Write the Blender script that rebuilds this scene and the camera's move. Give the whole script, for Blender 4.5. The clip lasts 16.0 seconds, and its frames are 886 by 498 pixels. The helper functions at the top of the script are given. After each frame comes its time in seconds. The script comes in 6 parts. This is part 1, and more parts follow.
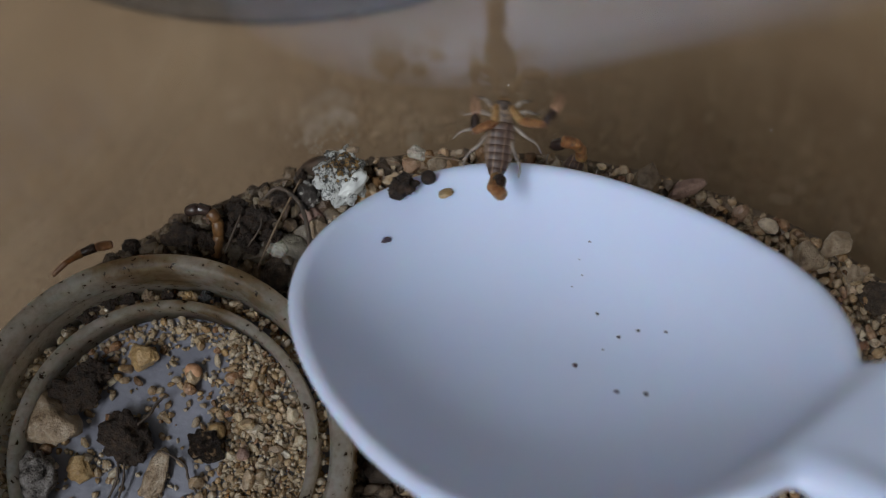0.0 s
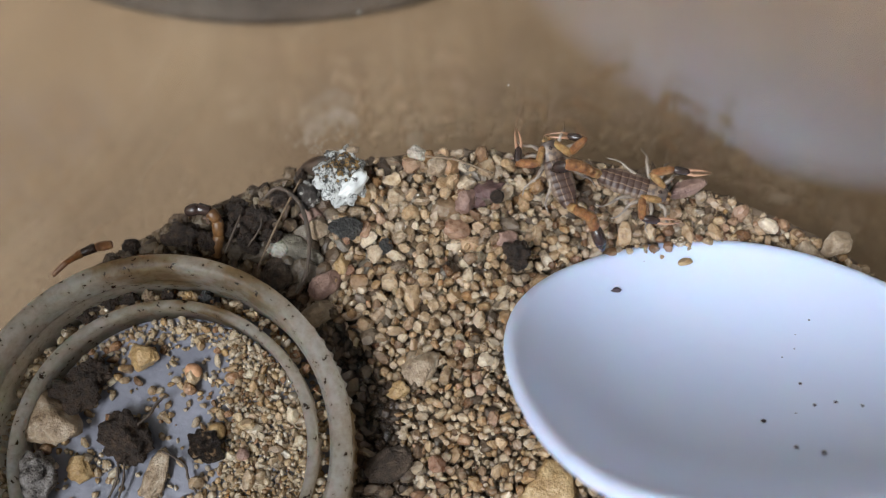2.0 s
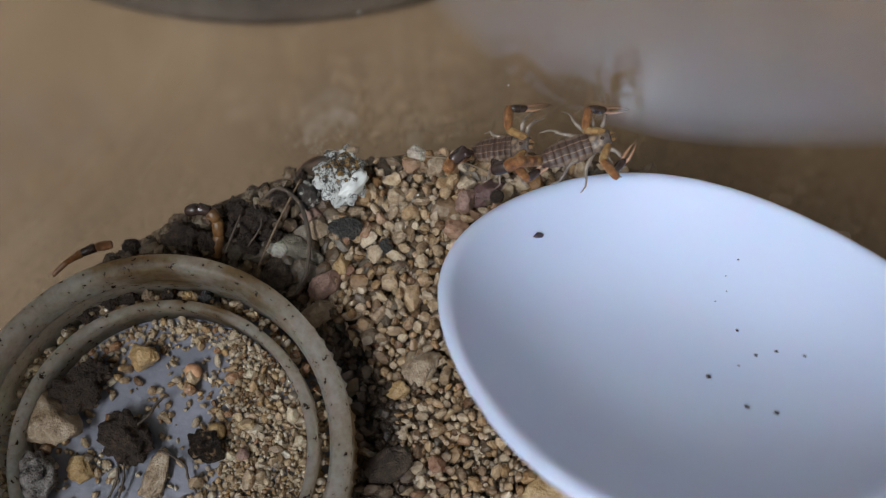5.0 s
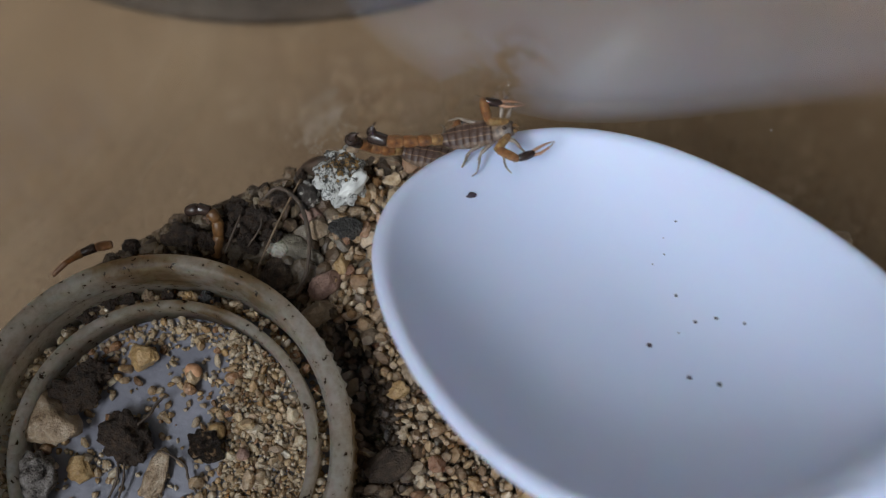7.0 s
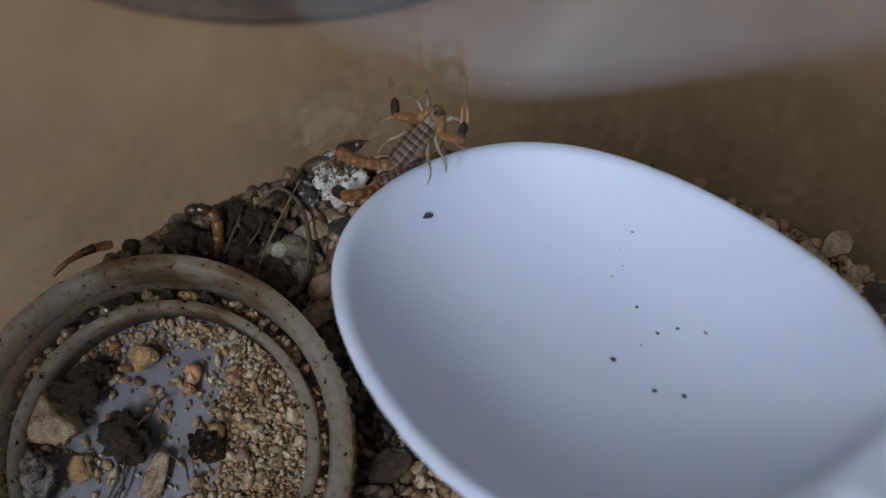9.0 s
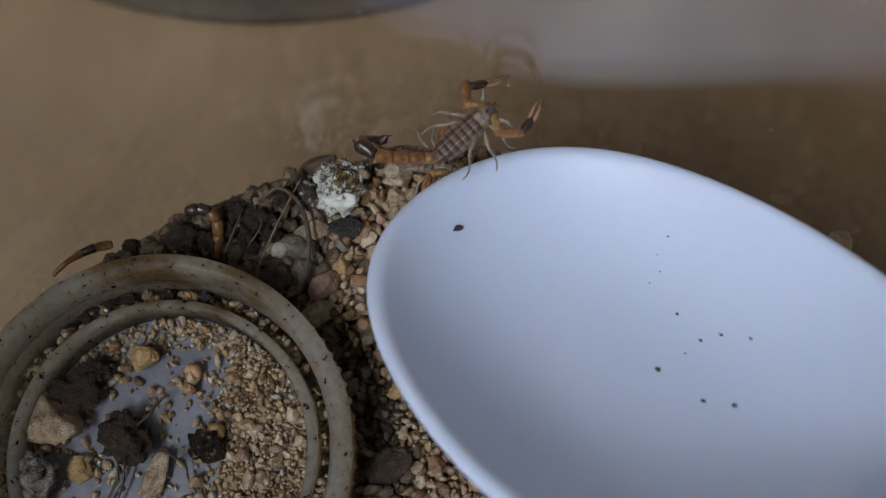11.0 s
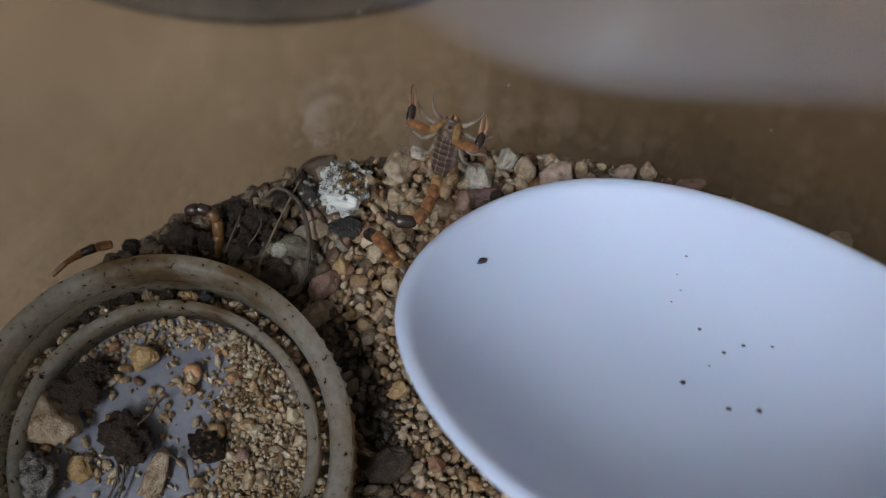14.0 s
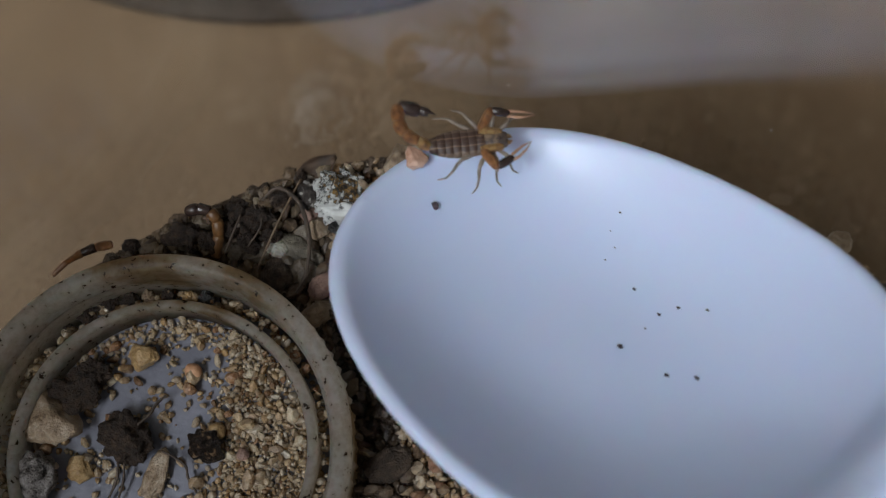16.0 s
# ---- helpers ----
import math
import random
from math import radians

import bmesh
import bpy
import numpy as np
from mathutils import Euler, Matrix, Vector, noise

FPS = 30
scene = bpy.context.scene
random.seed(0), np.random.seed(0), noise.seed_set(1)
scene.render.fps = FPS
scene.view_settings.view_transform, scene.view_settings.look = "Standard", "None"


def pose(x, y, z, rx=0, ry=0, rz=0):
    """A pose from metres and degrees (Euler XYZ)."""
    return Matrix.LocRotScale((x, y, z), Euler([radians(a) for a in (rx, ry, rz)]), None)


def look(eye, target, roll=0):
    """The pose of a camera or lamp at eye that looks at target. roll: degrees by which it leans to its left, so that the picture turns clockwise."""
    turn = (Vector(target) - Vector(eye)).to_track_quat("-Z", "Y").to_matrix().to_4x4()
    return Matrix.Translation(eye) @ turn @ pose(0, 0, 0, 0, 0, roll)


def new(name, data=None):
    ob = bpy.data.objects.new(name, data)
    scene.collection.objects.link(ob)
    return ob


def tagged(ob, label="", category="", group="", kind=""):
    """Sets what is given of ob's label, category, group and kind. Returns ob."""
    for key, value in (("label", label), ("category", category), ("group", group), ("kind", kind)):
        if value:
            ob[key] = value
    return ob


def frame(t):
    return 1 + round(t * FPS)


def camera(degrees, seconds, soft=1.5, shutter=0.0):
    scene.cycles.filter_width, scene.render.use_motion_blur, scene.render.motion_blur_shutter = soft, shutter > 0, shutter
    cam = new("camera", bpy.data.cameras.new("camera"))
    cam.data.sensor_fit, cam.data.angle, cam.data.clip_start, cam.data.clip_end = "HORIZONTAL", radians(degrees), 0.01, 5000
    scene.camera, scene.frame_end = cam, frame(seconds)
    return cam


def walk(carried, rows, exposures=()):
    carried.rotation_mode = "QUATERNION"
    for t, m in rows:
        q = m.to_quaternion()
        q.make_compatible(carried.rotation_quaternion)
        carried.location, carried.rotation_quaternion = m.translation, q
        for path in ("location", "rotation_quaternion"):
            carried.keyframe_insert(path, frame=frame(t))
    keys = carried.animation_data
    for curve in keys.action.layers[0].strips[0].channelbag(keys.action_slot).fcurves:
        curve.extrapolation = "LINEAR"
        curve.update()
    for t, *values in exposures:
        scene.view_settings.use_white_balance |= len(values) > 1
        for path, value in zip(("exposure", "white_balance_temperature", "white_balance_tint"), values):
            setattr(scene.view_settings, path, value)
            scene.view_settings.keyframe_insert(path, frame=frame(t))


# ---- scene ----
# ---- camera: fixed on a stand, close over the tub (plan in millimetres, MM turns it into metres) ----
MM = 0.001


def pm(x, y, z, rx=0, ry=0, rz=0):
    """A pose from millimetres and degrees."""
    return pose(x * MM, y * MM, z * MM, rx, ry, rz)


cam = camera(45, 16.0, soft=1.2, shutter=0.5)
VIEW = look((0, -22.26 * MM, 89.27 * MM), (0, 0, 0))
walk(cam, [(0.0, VIEW), (16.0, VIEW)], exposures=[(0.0, -0.06), (0.5, 0.08), (1.0, 0.25), (1.5, 0.65), (2.0, 0.97), (2.5, 0.84), (3.0, 0.66), (3.5, 0.63), (4.0, 0.45), (6.5, 0.3), (7.5, 0.0), (8.0, -0.08), (9.0, -0.1), (12.0, -0.08), (12.5, -0.17), (13.0, -0.36), (13.5, -0.12), (14.0, 0.03), (15.0, 0.09), (16.0, -0.11)])
cam.data.dof.use_dof = True
cam.data.dof.focus_distance = 0.088
cam.data.dof.aperture_fstop = 30.0

# ---- world and light: a room lit by one long ceiling panel ----
world = bpy.data.worlds.new("world")
scene.world = world
world.use_nodes = True
wn = world.node_tree.nodes
sky = wn.new("ShaderNodeTexSky")
sky.sky_type = "NISHITA"
sky.sun_disc = False
sky.sun_elevation, sky.sun_rotation = radians(40), radians(250)
wn["Background"].inputs["Strength"].default_value = 0.1
world.node_tree.links.new(sky.outputs[0], wn["Background"].inputs["Color"])

lamp = bpy.data.lights.new("panel_light", "AREA")
lamp.shape, lamp.size, lamp.size_y, lamp.energy, lamp.color = "RECTANGLE", 0.42, 1.35, 59, (0.85, 0.925, 1.0)
panel_light = new("panel_light", lamp)
panel_light.matrix_basis = pose(-1.04, -1.2, 2.38)


# ---- materials ----
def mat(name, base, rough=0.5, metal=0.0, **more):
    m = bpy.data.materials.new(name)
    m.use_nodes = True
    p = m.node_tree.nodes["Principled BSDF"]
    p.inputs["Base Color"].default_value = (*base, 1)
    p.inputs["Roughness"].default_value = rough
    p.inputs["Metallic"].default_value = metal
    for k, v in more.items():
        p.inputs[k.replace("_", " ")].default_value = v
    return m


def node(m, kind, **values):
    n = m.node_tree.nodes.new(kind)
    for k, v in values.items():
        if k in n.inputs:
            n.inputs[k].default_value = v
    return n


def link(m, a, b):
    m.node_tree.links.new(a, b)


def noise_node(m, scale, detail=4.0, rough=0.55):
    co = node(m, "ShaderNodeTexCoord")
    n = node(m, "ShaderNodeTexNoise", Scale=scale, Detail=detail, Roughness=rough)
    link(m, co.outputs["Object"], n.inputs["Vector"])
    return n


def ramp(m, source, stops, constant=False):
    r = node(m, "ShaderNodeValToRGB")
    if constant:
        r.color_ramp.interpolation = "CONSTANT"
    e = r.color_ramp.elements
    while len(e) < len(stops):
        e.new(0.5)
    for k, (pos, col) in enumerate(stops):
        e[k].position = pos
        e[k].color = (*col, 1) if len(col) == 3 else col
    link(m, source, r.inputs["Fac"])
    return r


def bump(m, source, strength, distance):
    b = node(m, "ShaderNodeBump", Strength=strength, Distance=distance)
    link(m, source, b.inputs["Height"])
    link(m, b.outputs["Normal"], m.node_tree.nodes["Principled BSDF"].inputs["Normal"])


def mixed(name, stops, scale, rough=0.6, relief=0.4, depth=0.0002, detail=5.0, **more):
    """A surface whose colour wanders through the stops, with relief."""
    m = mat(name, stops[0][1], rough, **more)
    p = m.node_tree.nodes["Principled BSDF"]
    n = noise_node(m, scale, detail)
    link(m, ramp(m, n.outputs["Fac"], stops).outputs["Color"], p.inputs["Base Color"])
    fine = noise_node(m, scale * 5, 3.0)
    bump(m, fine.outputs["Fac"], relief, depth)
    return m


def grain_material(name, stops, rough=0.38):
    """Loose grains, each of its own colour, with faint stains."""
    m = mat(name, stops[0][1], rough, Subsurface_Weight=0.4, Subsurface_Scale=0.0014, Transmission_Weight=0.4, Subsurface_Radius=(1.0, 0.88, 0.7), IOR=1.55)
    p = m.node_tree.nodes["Principled BSDF"]
    info, geo = node(m, "ShaderNodeObjectInfo"), node(m, "ShaderNodeNewGeometry")
    add = node(m, "ShaderNodeMath")
    add.operation = "ADD"
    link(m, info.outputs["Random"], add.inputs[0])
    link(m, geo.outputs["Random Per Island"], add.inputs[1])
    fr = node(m, "ShaderNodeMath")
    fr.operation = "FRACT"
    link(m, add.outputs[0], fr.inputs[0])
    col = ramp(m, fr.outputs[0], stops)
    stain = noise_node(m, 1500, 6.0, 0.7)
    mix = node(m, "ShaderNodeMix")
    mix.data_type, mix.blend_type = "RGBA", "MULTIPLY"
    mix.inputs["Factor"].default_value = 0.7
    link(m, col.outputs["Color"], mix.inputs["A"])
    link(m, ramp(m, stain.outputs["Fac"], [(0.33, (0.26, 0.19, 0.14)), (0.43, (0.72, 0.65, 0.57)), (0.53, (0.95, 0.94, 0.92)), (0.66, (1.12, 1.12, 1.12))]).outputs["Color"], mix.inputs["B"])
    link(m, mix.outputs["Result"], p.inputs["Base Color"])
    rr = ramp(m, fr.outputs[0], [(0.0, (0.06,) * 3), (0.3, (0.3,) * 3), (0.6, (0.08,) * 3), (1.0, (0.25,) * 3)])
    link(m, rr.outputs["Color"], p.inputs["Roughness"])
    bump(m, noise_node(m, 2000, 5.0, 0.65).outputs["Fac"], 0.6, 0.0003)
    return m


SAND = [(0.0, (0.56, 0.44, 0.32)), (0.06, (0.76, 0.68, 0.57)), (0.12, (0.43, 0.31, 0.20)), (0.19, (0.56, 0.50, 0.42)), (0.26, (0.52, 0.32, 0.16)), (0.33, (0.82, 0.76, 0.67)), (0.40, (0.42, 0.34, 0.27)), (0.46, (0.27, 0.16, 0.10)),
        (0.52, (0.63, 0.46, 0.29)), (0.59, (0.60, 0.54, 0.46)), (0.66, (0.71, 0.60, 0.45)), (0.73, (0.43, 0.26, 0.20)), (0.79, (0.79, 0.71, 0.60)), (0.85, (0.22, 0.19, 0.17)), (0.91, (0.52, 0.39, 0.26)), (1.0, (0.68, 0.55, 0.40))]
FINE = [(0.0, (0.56, 0.45, 0.31)), (0.1, (0.74, 0.69, 0.59)), (0.2, (0.46, 0.33, 0.20)), (0.3, (0.67, 0.64, 0.58)), (0.4, (0.60, 0.43, 0.24)), (0.5, (0.82, 0.77, 0.68)), (0.6, (0.54, 0.50, 0.44)),
        (0.7, (0.62, 0.44, 0.26)), (0.8, (0.71, 0.63, 0.50)), (0.87, (0.30, 0.21, 0.14)), (0.94, (0.56, 0.35, 0.23)), (1.0, (0.70, 0.60, 0.46))]
SAND = [(k, (r * q * 1.13, g * q * 0.97, b * q * 0.82)) for k, (r, g, b) in SAND for q in [0.66 + 0.46 * g]]
FINE = [(k, (r * q * 1.08, g * q * 0.93, b * q * 0.78)) for k, (r, g, b) in FINE for q in [0.5 + 0.7 * g]]
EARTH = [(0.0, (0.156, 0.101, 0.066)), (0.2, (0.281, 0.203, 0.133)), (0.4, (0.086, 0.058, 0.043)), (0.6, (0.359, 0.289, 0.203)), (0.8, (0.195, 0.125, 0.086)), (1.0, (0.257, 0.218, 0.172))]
m_grain = grain_material("river_gravel", SAND)
m_fine_grain = grain_material("fine_quartz_gravel", FINE)
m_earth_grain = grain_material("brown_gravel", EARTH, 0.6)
m_dark_grain = grain_material("dark_soil_crumbs", [(0.0, (0.05, 0.032, 0.022)), (0.3, (0.12, 0.08, 0.055)), (0.5, (0.03, 0.02, 0.015)), (0.75, (0.20, 0.14, 0.095)), (1.0, (0.07, 0.045, 0.032))], 0.7)
m_bed = mixed("packed_sand", [(0.3, (0.07, 0.043, 0.026)), (0.7, (0.16, 0.11, 0.07))], 700, 0.9)
m_clod = mixed("dry_soil", [(0.3, (0.013, 0.007, 0.004)), (0.55, (0.042, 0.022, 0.012)), (0.7, (0.085, 0.046, 0.026)), (0.8, (0.13, 0.085, 0.06))], 1500, 0.8, 0.9, 0.0008, 8.0)
m_dark_stone = mixed("dark_slate_stone", [(0.3, (0.014, 0.013, 0.013)), (0.55, (0.04, 0.037, 0.035)), (0.75, (0.10, 0.09, 0.08))], 900, 0.45, 0.9, 0.0007, 7.0)
m_earth_stone = mixed("brown_earthy_stone", [(0.3, (0.022, 0.013, 0.008)), (0.5, (0.055, 0.034, 0.021)), (0.7, (0.115, 0.078, 0.052))], 1200, 0.7, 0.8, 0.0006, 7.0)
m_green_stone = mixed("grey_green_stone", [(0.3, (0.065, 0.052, 0.038)), (0.5, (0.13, 0.11, 0.082)), (0.7, (0.21, 0.185, 0.14))], 1000, 0.45, 0.6, 0.0005)
m_red_stone = mixed("reddish_stone", [(0.3, (0.13, 0.07, 0.055)), (0.5, (0.22, 0.13, 0.10)), (0.75, (0.33, 0.21, 0.165))], 900, 0.5, 0.5, 0.0004)
m_tan_stone = mixed("tan_stone", [(0.3, (0.12, 0.075, 0.045)), (0.42, (0.24, 0.165, 0.105)), (0.56, (0.32, 0.24, 0.165)), (0.7, (0.42, 0.345, 0.265))], 1100, 0.3, 0.5, 0.0004, 7.0)
m_amber_stone = mixed("amber_stone", [(0.3, (0.22, 0.125, 0.05)), (0.5, (0.33, 0.21, 0.095)), (0.7, (0.45, 0.32, 0.17))], 800, 0.3, 0.5, 0.0004, 7.0)
m_quartz = mixed("pale_quartz", [(0.3, (0.22, 0.185, 0.15)), (0.42, (0.34, 0.30, 0.25)), (0.56, (0.44, 0.40, 0.34)), (0.7, (0.56, 0.53, 0.47))], 1200, 0.16, 0.45, 0.0004, 7.0, Subsurface_Weight=0.3, Subsurface_Scale=0.001)
m_pink = mixed("pink_feldspar", [(0.3, (0.24, 0.15, 0.12)), (0.45, (0.40, 0.28, 0.23)), (0.7, (0.54, 0.43, 0.36))], 1300, 0.2, 0.5, 0.0004, 7.0)
m_crust = mixed("white_fungus_crust", [(0.34, (0.025, 0.02, 0.017)), (0.42, (0.13, 0.08, 0.04)), (0.47, (0.38, 0.21, 0.05)), (0.50, (0.045, 0.038, 0.034)), (0.535, (0.14, 0.13, 0.12)), (0.56, (0.54, 0.53, 0.50)), (0.8, (0.70, 0.70, 0.68))], 1900, 0.75, 0.7, 0.0006, 7.0)


def hollow(m, centre, reach, gain):
    """Shifts the colour of a mixed surface by the distance from a point of the thing."""
    co, off, ln, mad, add = node(m, "ShaderNodeTexCoord"), node(m, "ShaderNodeVectorMath"), node(m, "ShaderNodeVectorMath"), node(m, "ShaderNodeMath"), node(m, "ShaderNodeMath")
    off.operation, ln.operation, mad.operation = "SUBTRACT", "LENGTH", "MULTIPLY_ADD"
    off.inputs[1].default_value = [q * MM for q in centre]
    mad.inputs[1].default_value, mad.inputs[2].default_value = gain / MM, -gain * reach
    link(m, co.outputs["Object"], off.inputs[0])
    link(m, off.outputs["Vector"], ln.inputs[0])
    link(m, ln.outputs["Value"], mad.inputs[0])
    r = next(n for n in m.node_tree.nodes if n.bl_idname == "ShaderNodeValToRGB")
    source = r.inputs["Fac"].links[0].from_socket
    link(m, source, add.inputs[0])
    link(m, mad.outputs[0], add.inputs[1])
    link(m, add.outputs[0], r.inputs["Fac"])


hollow(m_crust, (0.0, 0.6, 1.4), 0.8, 0.085)


def cracked(m, scale, depth):
    """Thin dark cracks that wander over a mixed surface."""
    p = m.node_tree.nodes["Principled BSDF"]
    under = p.inputs["Base Color"].links[0].from_socket
    lines = ramp(m, noise_node(m, scale, 6.0, 0.6).outputs["Fac"], [(0.455, (1, 1, 1)), (0.485, (depth,) * 3), (0.495, (depth,) * 3), (0.52, (1, 1, 1))])
    mix = node(m, "ShaderNodeMix")
    mix.data_type, mix.blend_type = "RGBA", "MULTIPLY"
    mix.inputs["Factor"].default_value = 1.0
    link(m, under, mix.inputs["A"])
    link(m, lines.outputs["Color"], mix.inputs["B"])
    link(m, mix.outputs["Result"], p.inputs["Base Color"])


cracked(m_crust, 700, 0.2)
m_white = mixed("smooth_white_crust", [(0.3, (0.58, 0.58, 0.56)), (0.7, (0.70, 0.70, 0.68))], 500, 0.5, 0.2, 0.0002)
m_pellet = mixed("black_glossy_pellet", [(0.3, (0.012, 0.009, 0.008)), (0.56, (0.035, 0.022, 0.016)), (0.62, (0.20, 0.12, 0.06)), (0.75, (0.42, 0.33, 0.24))], 1900, 0.25, 1.0, 0.0007)
m_twig = mixed("rootlet_bark", [(0.3, (0.03, 0.02, 0.014)), (0.7, (0.09, 0.06, 0.04))], 900, 0.7)
m_straw = mixed("dry_straw", [(0.3, (0.10, 0.062, 0.035)), (0.7, (0.22, 0.15, 0.09))], 900, 0.6)
m_leaf = mixed("dead_leaf", [(0.3, (0.035, 0.022, 0.014)), (0.7, (0.10, 0.055, 0.03))], 500, 0.6)
m_table = mixed("brown_table_top", [(0.25, (0.238, 0.156, 0.09)), (0.5, (0.293, 0.199, 0.119)), (0.75, (0.348, 0.242, 0.148))], 45, 0.6, 0.2, 0.0003, 6.0)
m_wall = mixed("painted_plaster", [(0.3, (0.66, 0.64, 0.60)), (0.7, (0.72, 0.70, 0.66))], 3, 0.9)
m_ceiling = mixed("ceiling_paint", [(0.3, (0.78, 0.78, 0.76)), (0.7, (0.82, 0.82, 0.80))], 3, 0.9)
m_floor = mixed("floor_tile", [(0.3, (0.36, 0.32, 0.27)), (0.7, (0.46, 0.42, 0.36))], 5, 0.5)
m_spoon = mat("white_spoon_plastic", (0.575, 0.65, 0.865), 0.36, Subsurface_Weight=0.25, Subsurface_Scale=0.002, Coat_Weight=0.12, Coat_Roughness=0.16)
bump(m_spoon, noise_node(m_spoon, 260, 2.0).outputs["Fac"], 0.05, 0.0002)
m_speck = mat("dark_speck", (0.05, 0.032, 0.04), 0.7)


def cap_plastic():
    m = mat("milky_cap_plastic", (0.6, 0.6, 0.57), 0.42, Subsurface_Weight=0.35, Subsurface_Scale=0.002)
    p = m.node_tree.nodes["Principled BSDF"]
    big, small = noise_node(m, 110, 4.0, 0.55), noise_node(m, 1500, 3.0, 0.6)
    a = ramp(m, big.outputs["Fac"], [(0.45, (0.44, 0.42, 0.40)), (0.58, (0.40, 0.37, 0.33)), (0.67, (0.25, 0.19, 0.12)), (0.78, (0.16, 0.085, 0.035))])
    b = ramp(m, small.outputs["Fac"], [(0.335, (0.08, 0.045, 0.025)), (0.365, (0.80, 0.76, 0.70)), (0.6, (1, 1, 1))])
    mix = node(m, "ShaderNodeMix")
    mix.data_type, mix.blend_type = "RGBA", "MULTIPLY"
    mix.inputs["Factor"].default_value = 1.0
    link(m, a.outputs["Color"], mix.inputs["A"])
    link(m, b.outputs["Color"], mix.inputs["B"])
    link(m, mix.outputs["Result"], p.inputs["Base Color"])
    bump(m, small.outputs["Fac"], 0.35, 0.0003)
    # light also shines through the thin plastic
    through_ = node(m, "ShaderNodeBsdfTranslucent")
    both = node(m, "ShaderNodeMixShader", Fac=0.75)
    bright = ramp(m, big.outputs["Fac"], [(0.45, (0.68, 0.645, 0.60)), (0.58, (0.62, 0.57, 0.50)), (0.67, (0.41, 0.31, 0.19)), (0.78, (0.23, 0.13, 0.055))])
    tint = node(m, "ShaderNodeMix")
    tint.data_type, tint.blend_type = "RGBA", "MULTIPLY"
    tint.inputs["Factor"].default_value = 1.0
    link(m, bright.outputs["Color"], tint.inputs["A"])
    link(m, b.outputs["Color"], tint.inputs["B"])
    link(m, tint.outputs["Result"], through_.inputs["Color"])
    link(m, p.outputs[0], both.inputs[1])
    link(m, through_.outputs[0], both.inputs[2])
    link(m, both.outputs[0], m.node_tree.nodes["Material Output"].inputs["Surface"])
    return m


m_cap = cap_plastic()
m_cap_floor = mixed("scratched_cap_floor", [(0.35, (0.12, 0.12, 0.145)), (0.7, (0.185, 0.183, 0.22))], 260, 0.3, 0.25, 0.0002)


def clear_plastic():
    """A clear sheet: what is behind it shows through, and it mirrors more at a slant."""
    m = bpy.data.materials.new("clear_tub_plastic")
    m.use_nodes = True
    t = m.node_tree
    t.nodes.remove(t.nodes["Principled BSDF"])
    clear, gloss, mix = t.nodes.new("ShaderNodeBsdfTransparent"), t.nodes.new("ShaderNodeBsdfGlossy"), t.nodes.new("ShaderNodeMixShader")
    clear.inputs["Color"].default_value = (0.925, 0.91, 0.89, 1)
    gloss.inputs["Roughness"].default_value = 0.1
    slant = t.nodes.new("ShaderNodeLayerWeight")
    slant.inputs["Blend"].default_value = 0.5
    power, share = t.nodes.new("ShaderNodeMath"), t.nodes.new("ShaderNodeMath")
    power.operation, share.operation = "POWER", "MULTIPLY_ADD"
    power.inputs[1].default_value = 4.6
    share.inputs[1].default_value, share.inputs[2].default_value = 0.95, 0.05
    t.links.new(slant.outputs["Facing"], power.inputs[0])
    t.links.new(power.outputs[0], share.inputs[0])
    t.links.new(share.outputs[0], mix.inputs[0])
    t.links.new(clear.outputs[0], mix.inputs[1])
    t.links.new(gloss.outputs[0], mix.inputs[2])
    t.links.new(mix.outputs[0], t.nodes["Material Output"].inputs["Surface"])
    return m


m_tub = clear_plastic()

# scorpion surfaces
m_orange = mixed("amber_cuticle", [(0.3, (0.08, 0.027, 0.009)), (0.42, (0.17, 0.062, 0.018)), (0.55, (0.24, 0.10, 0.03)), (0.75, (0.38, 0.19, 0.075))], 2300, 0.3, 0.8, 0.0002, 7.0, Subsurface_Weight=0.2, Subsurface_Scale=0.0005)
m_yellow = mixed("yellow_cuticle", [(0.3, (0.11, 0.05, 0.018)), (0.45, (0.24, 0.125, 0.042)), (0.7, (0.40, 0.24, 0.095))], 2300, 0.3, 0.8, 0.0002, 7.0, Subsurface_Weight=0.2, Subsurface_Scale=0.0005)
m_black = mixed("dark_cuticle", [(0.3, (0.018, 0.011, 0.010)), (0.7, (0.05, 0.028, 0.022))], 700, 0.25, 0.2, 0.0001)
m_finger = mixed("pale_finger_cuticle", [(0.3, (0.26, 0.12, 0.065)), (0.7, (0.42, 0.23, 0.14))], 700, 0.3, 0.1, 0.0001)
m_dull_amber = mixed("dull_amber_cuticle", [(0.3, (0.07, 0.028, 0.010)), (0.7, (0.20, 0.095, 0.03))], 900, 0.4, 0.4, 0.0001)
m_carapace = mixed("mottled_head_shield", [(0.32, (0.02, 0.015, 0.014)), (0.5, (0.075, 0.05, 0.04)), (0.62, (0.20, 0.135, 0.09)), (0.75, (0.30, 0.20, 0.12))], 1500, 0.4, 0.4, 0.0001)
m_leg = mixed("pale_leg_cuticle", [(0.3, (0.11, 0.08, 0.062)), (0.5, (0.21, 0.165, 0.13)), (0.66, (0.30, 0.245, 0.20)), (0.75, (0.08, 0.05, 0.04))], 1300, 0.35, 0.1, 0.0001)


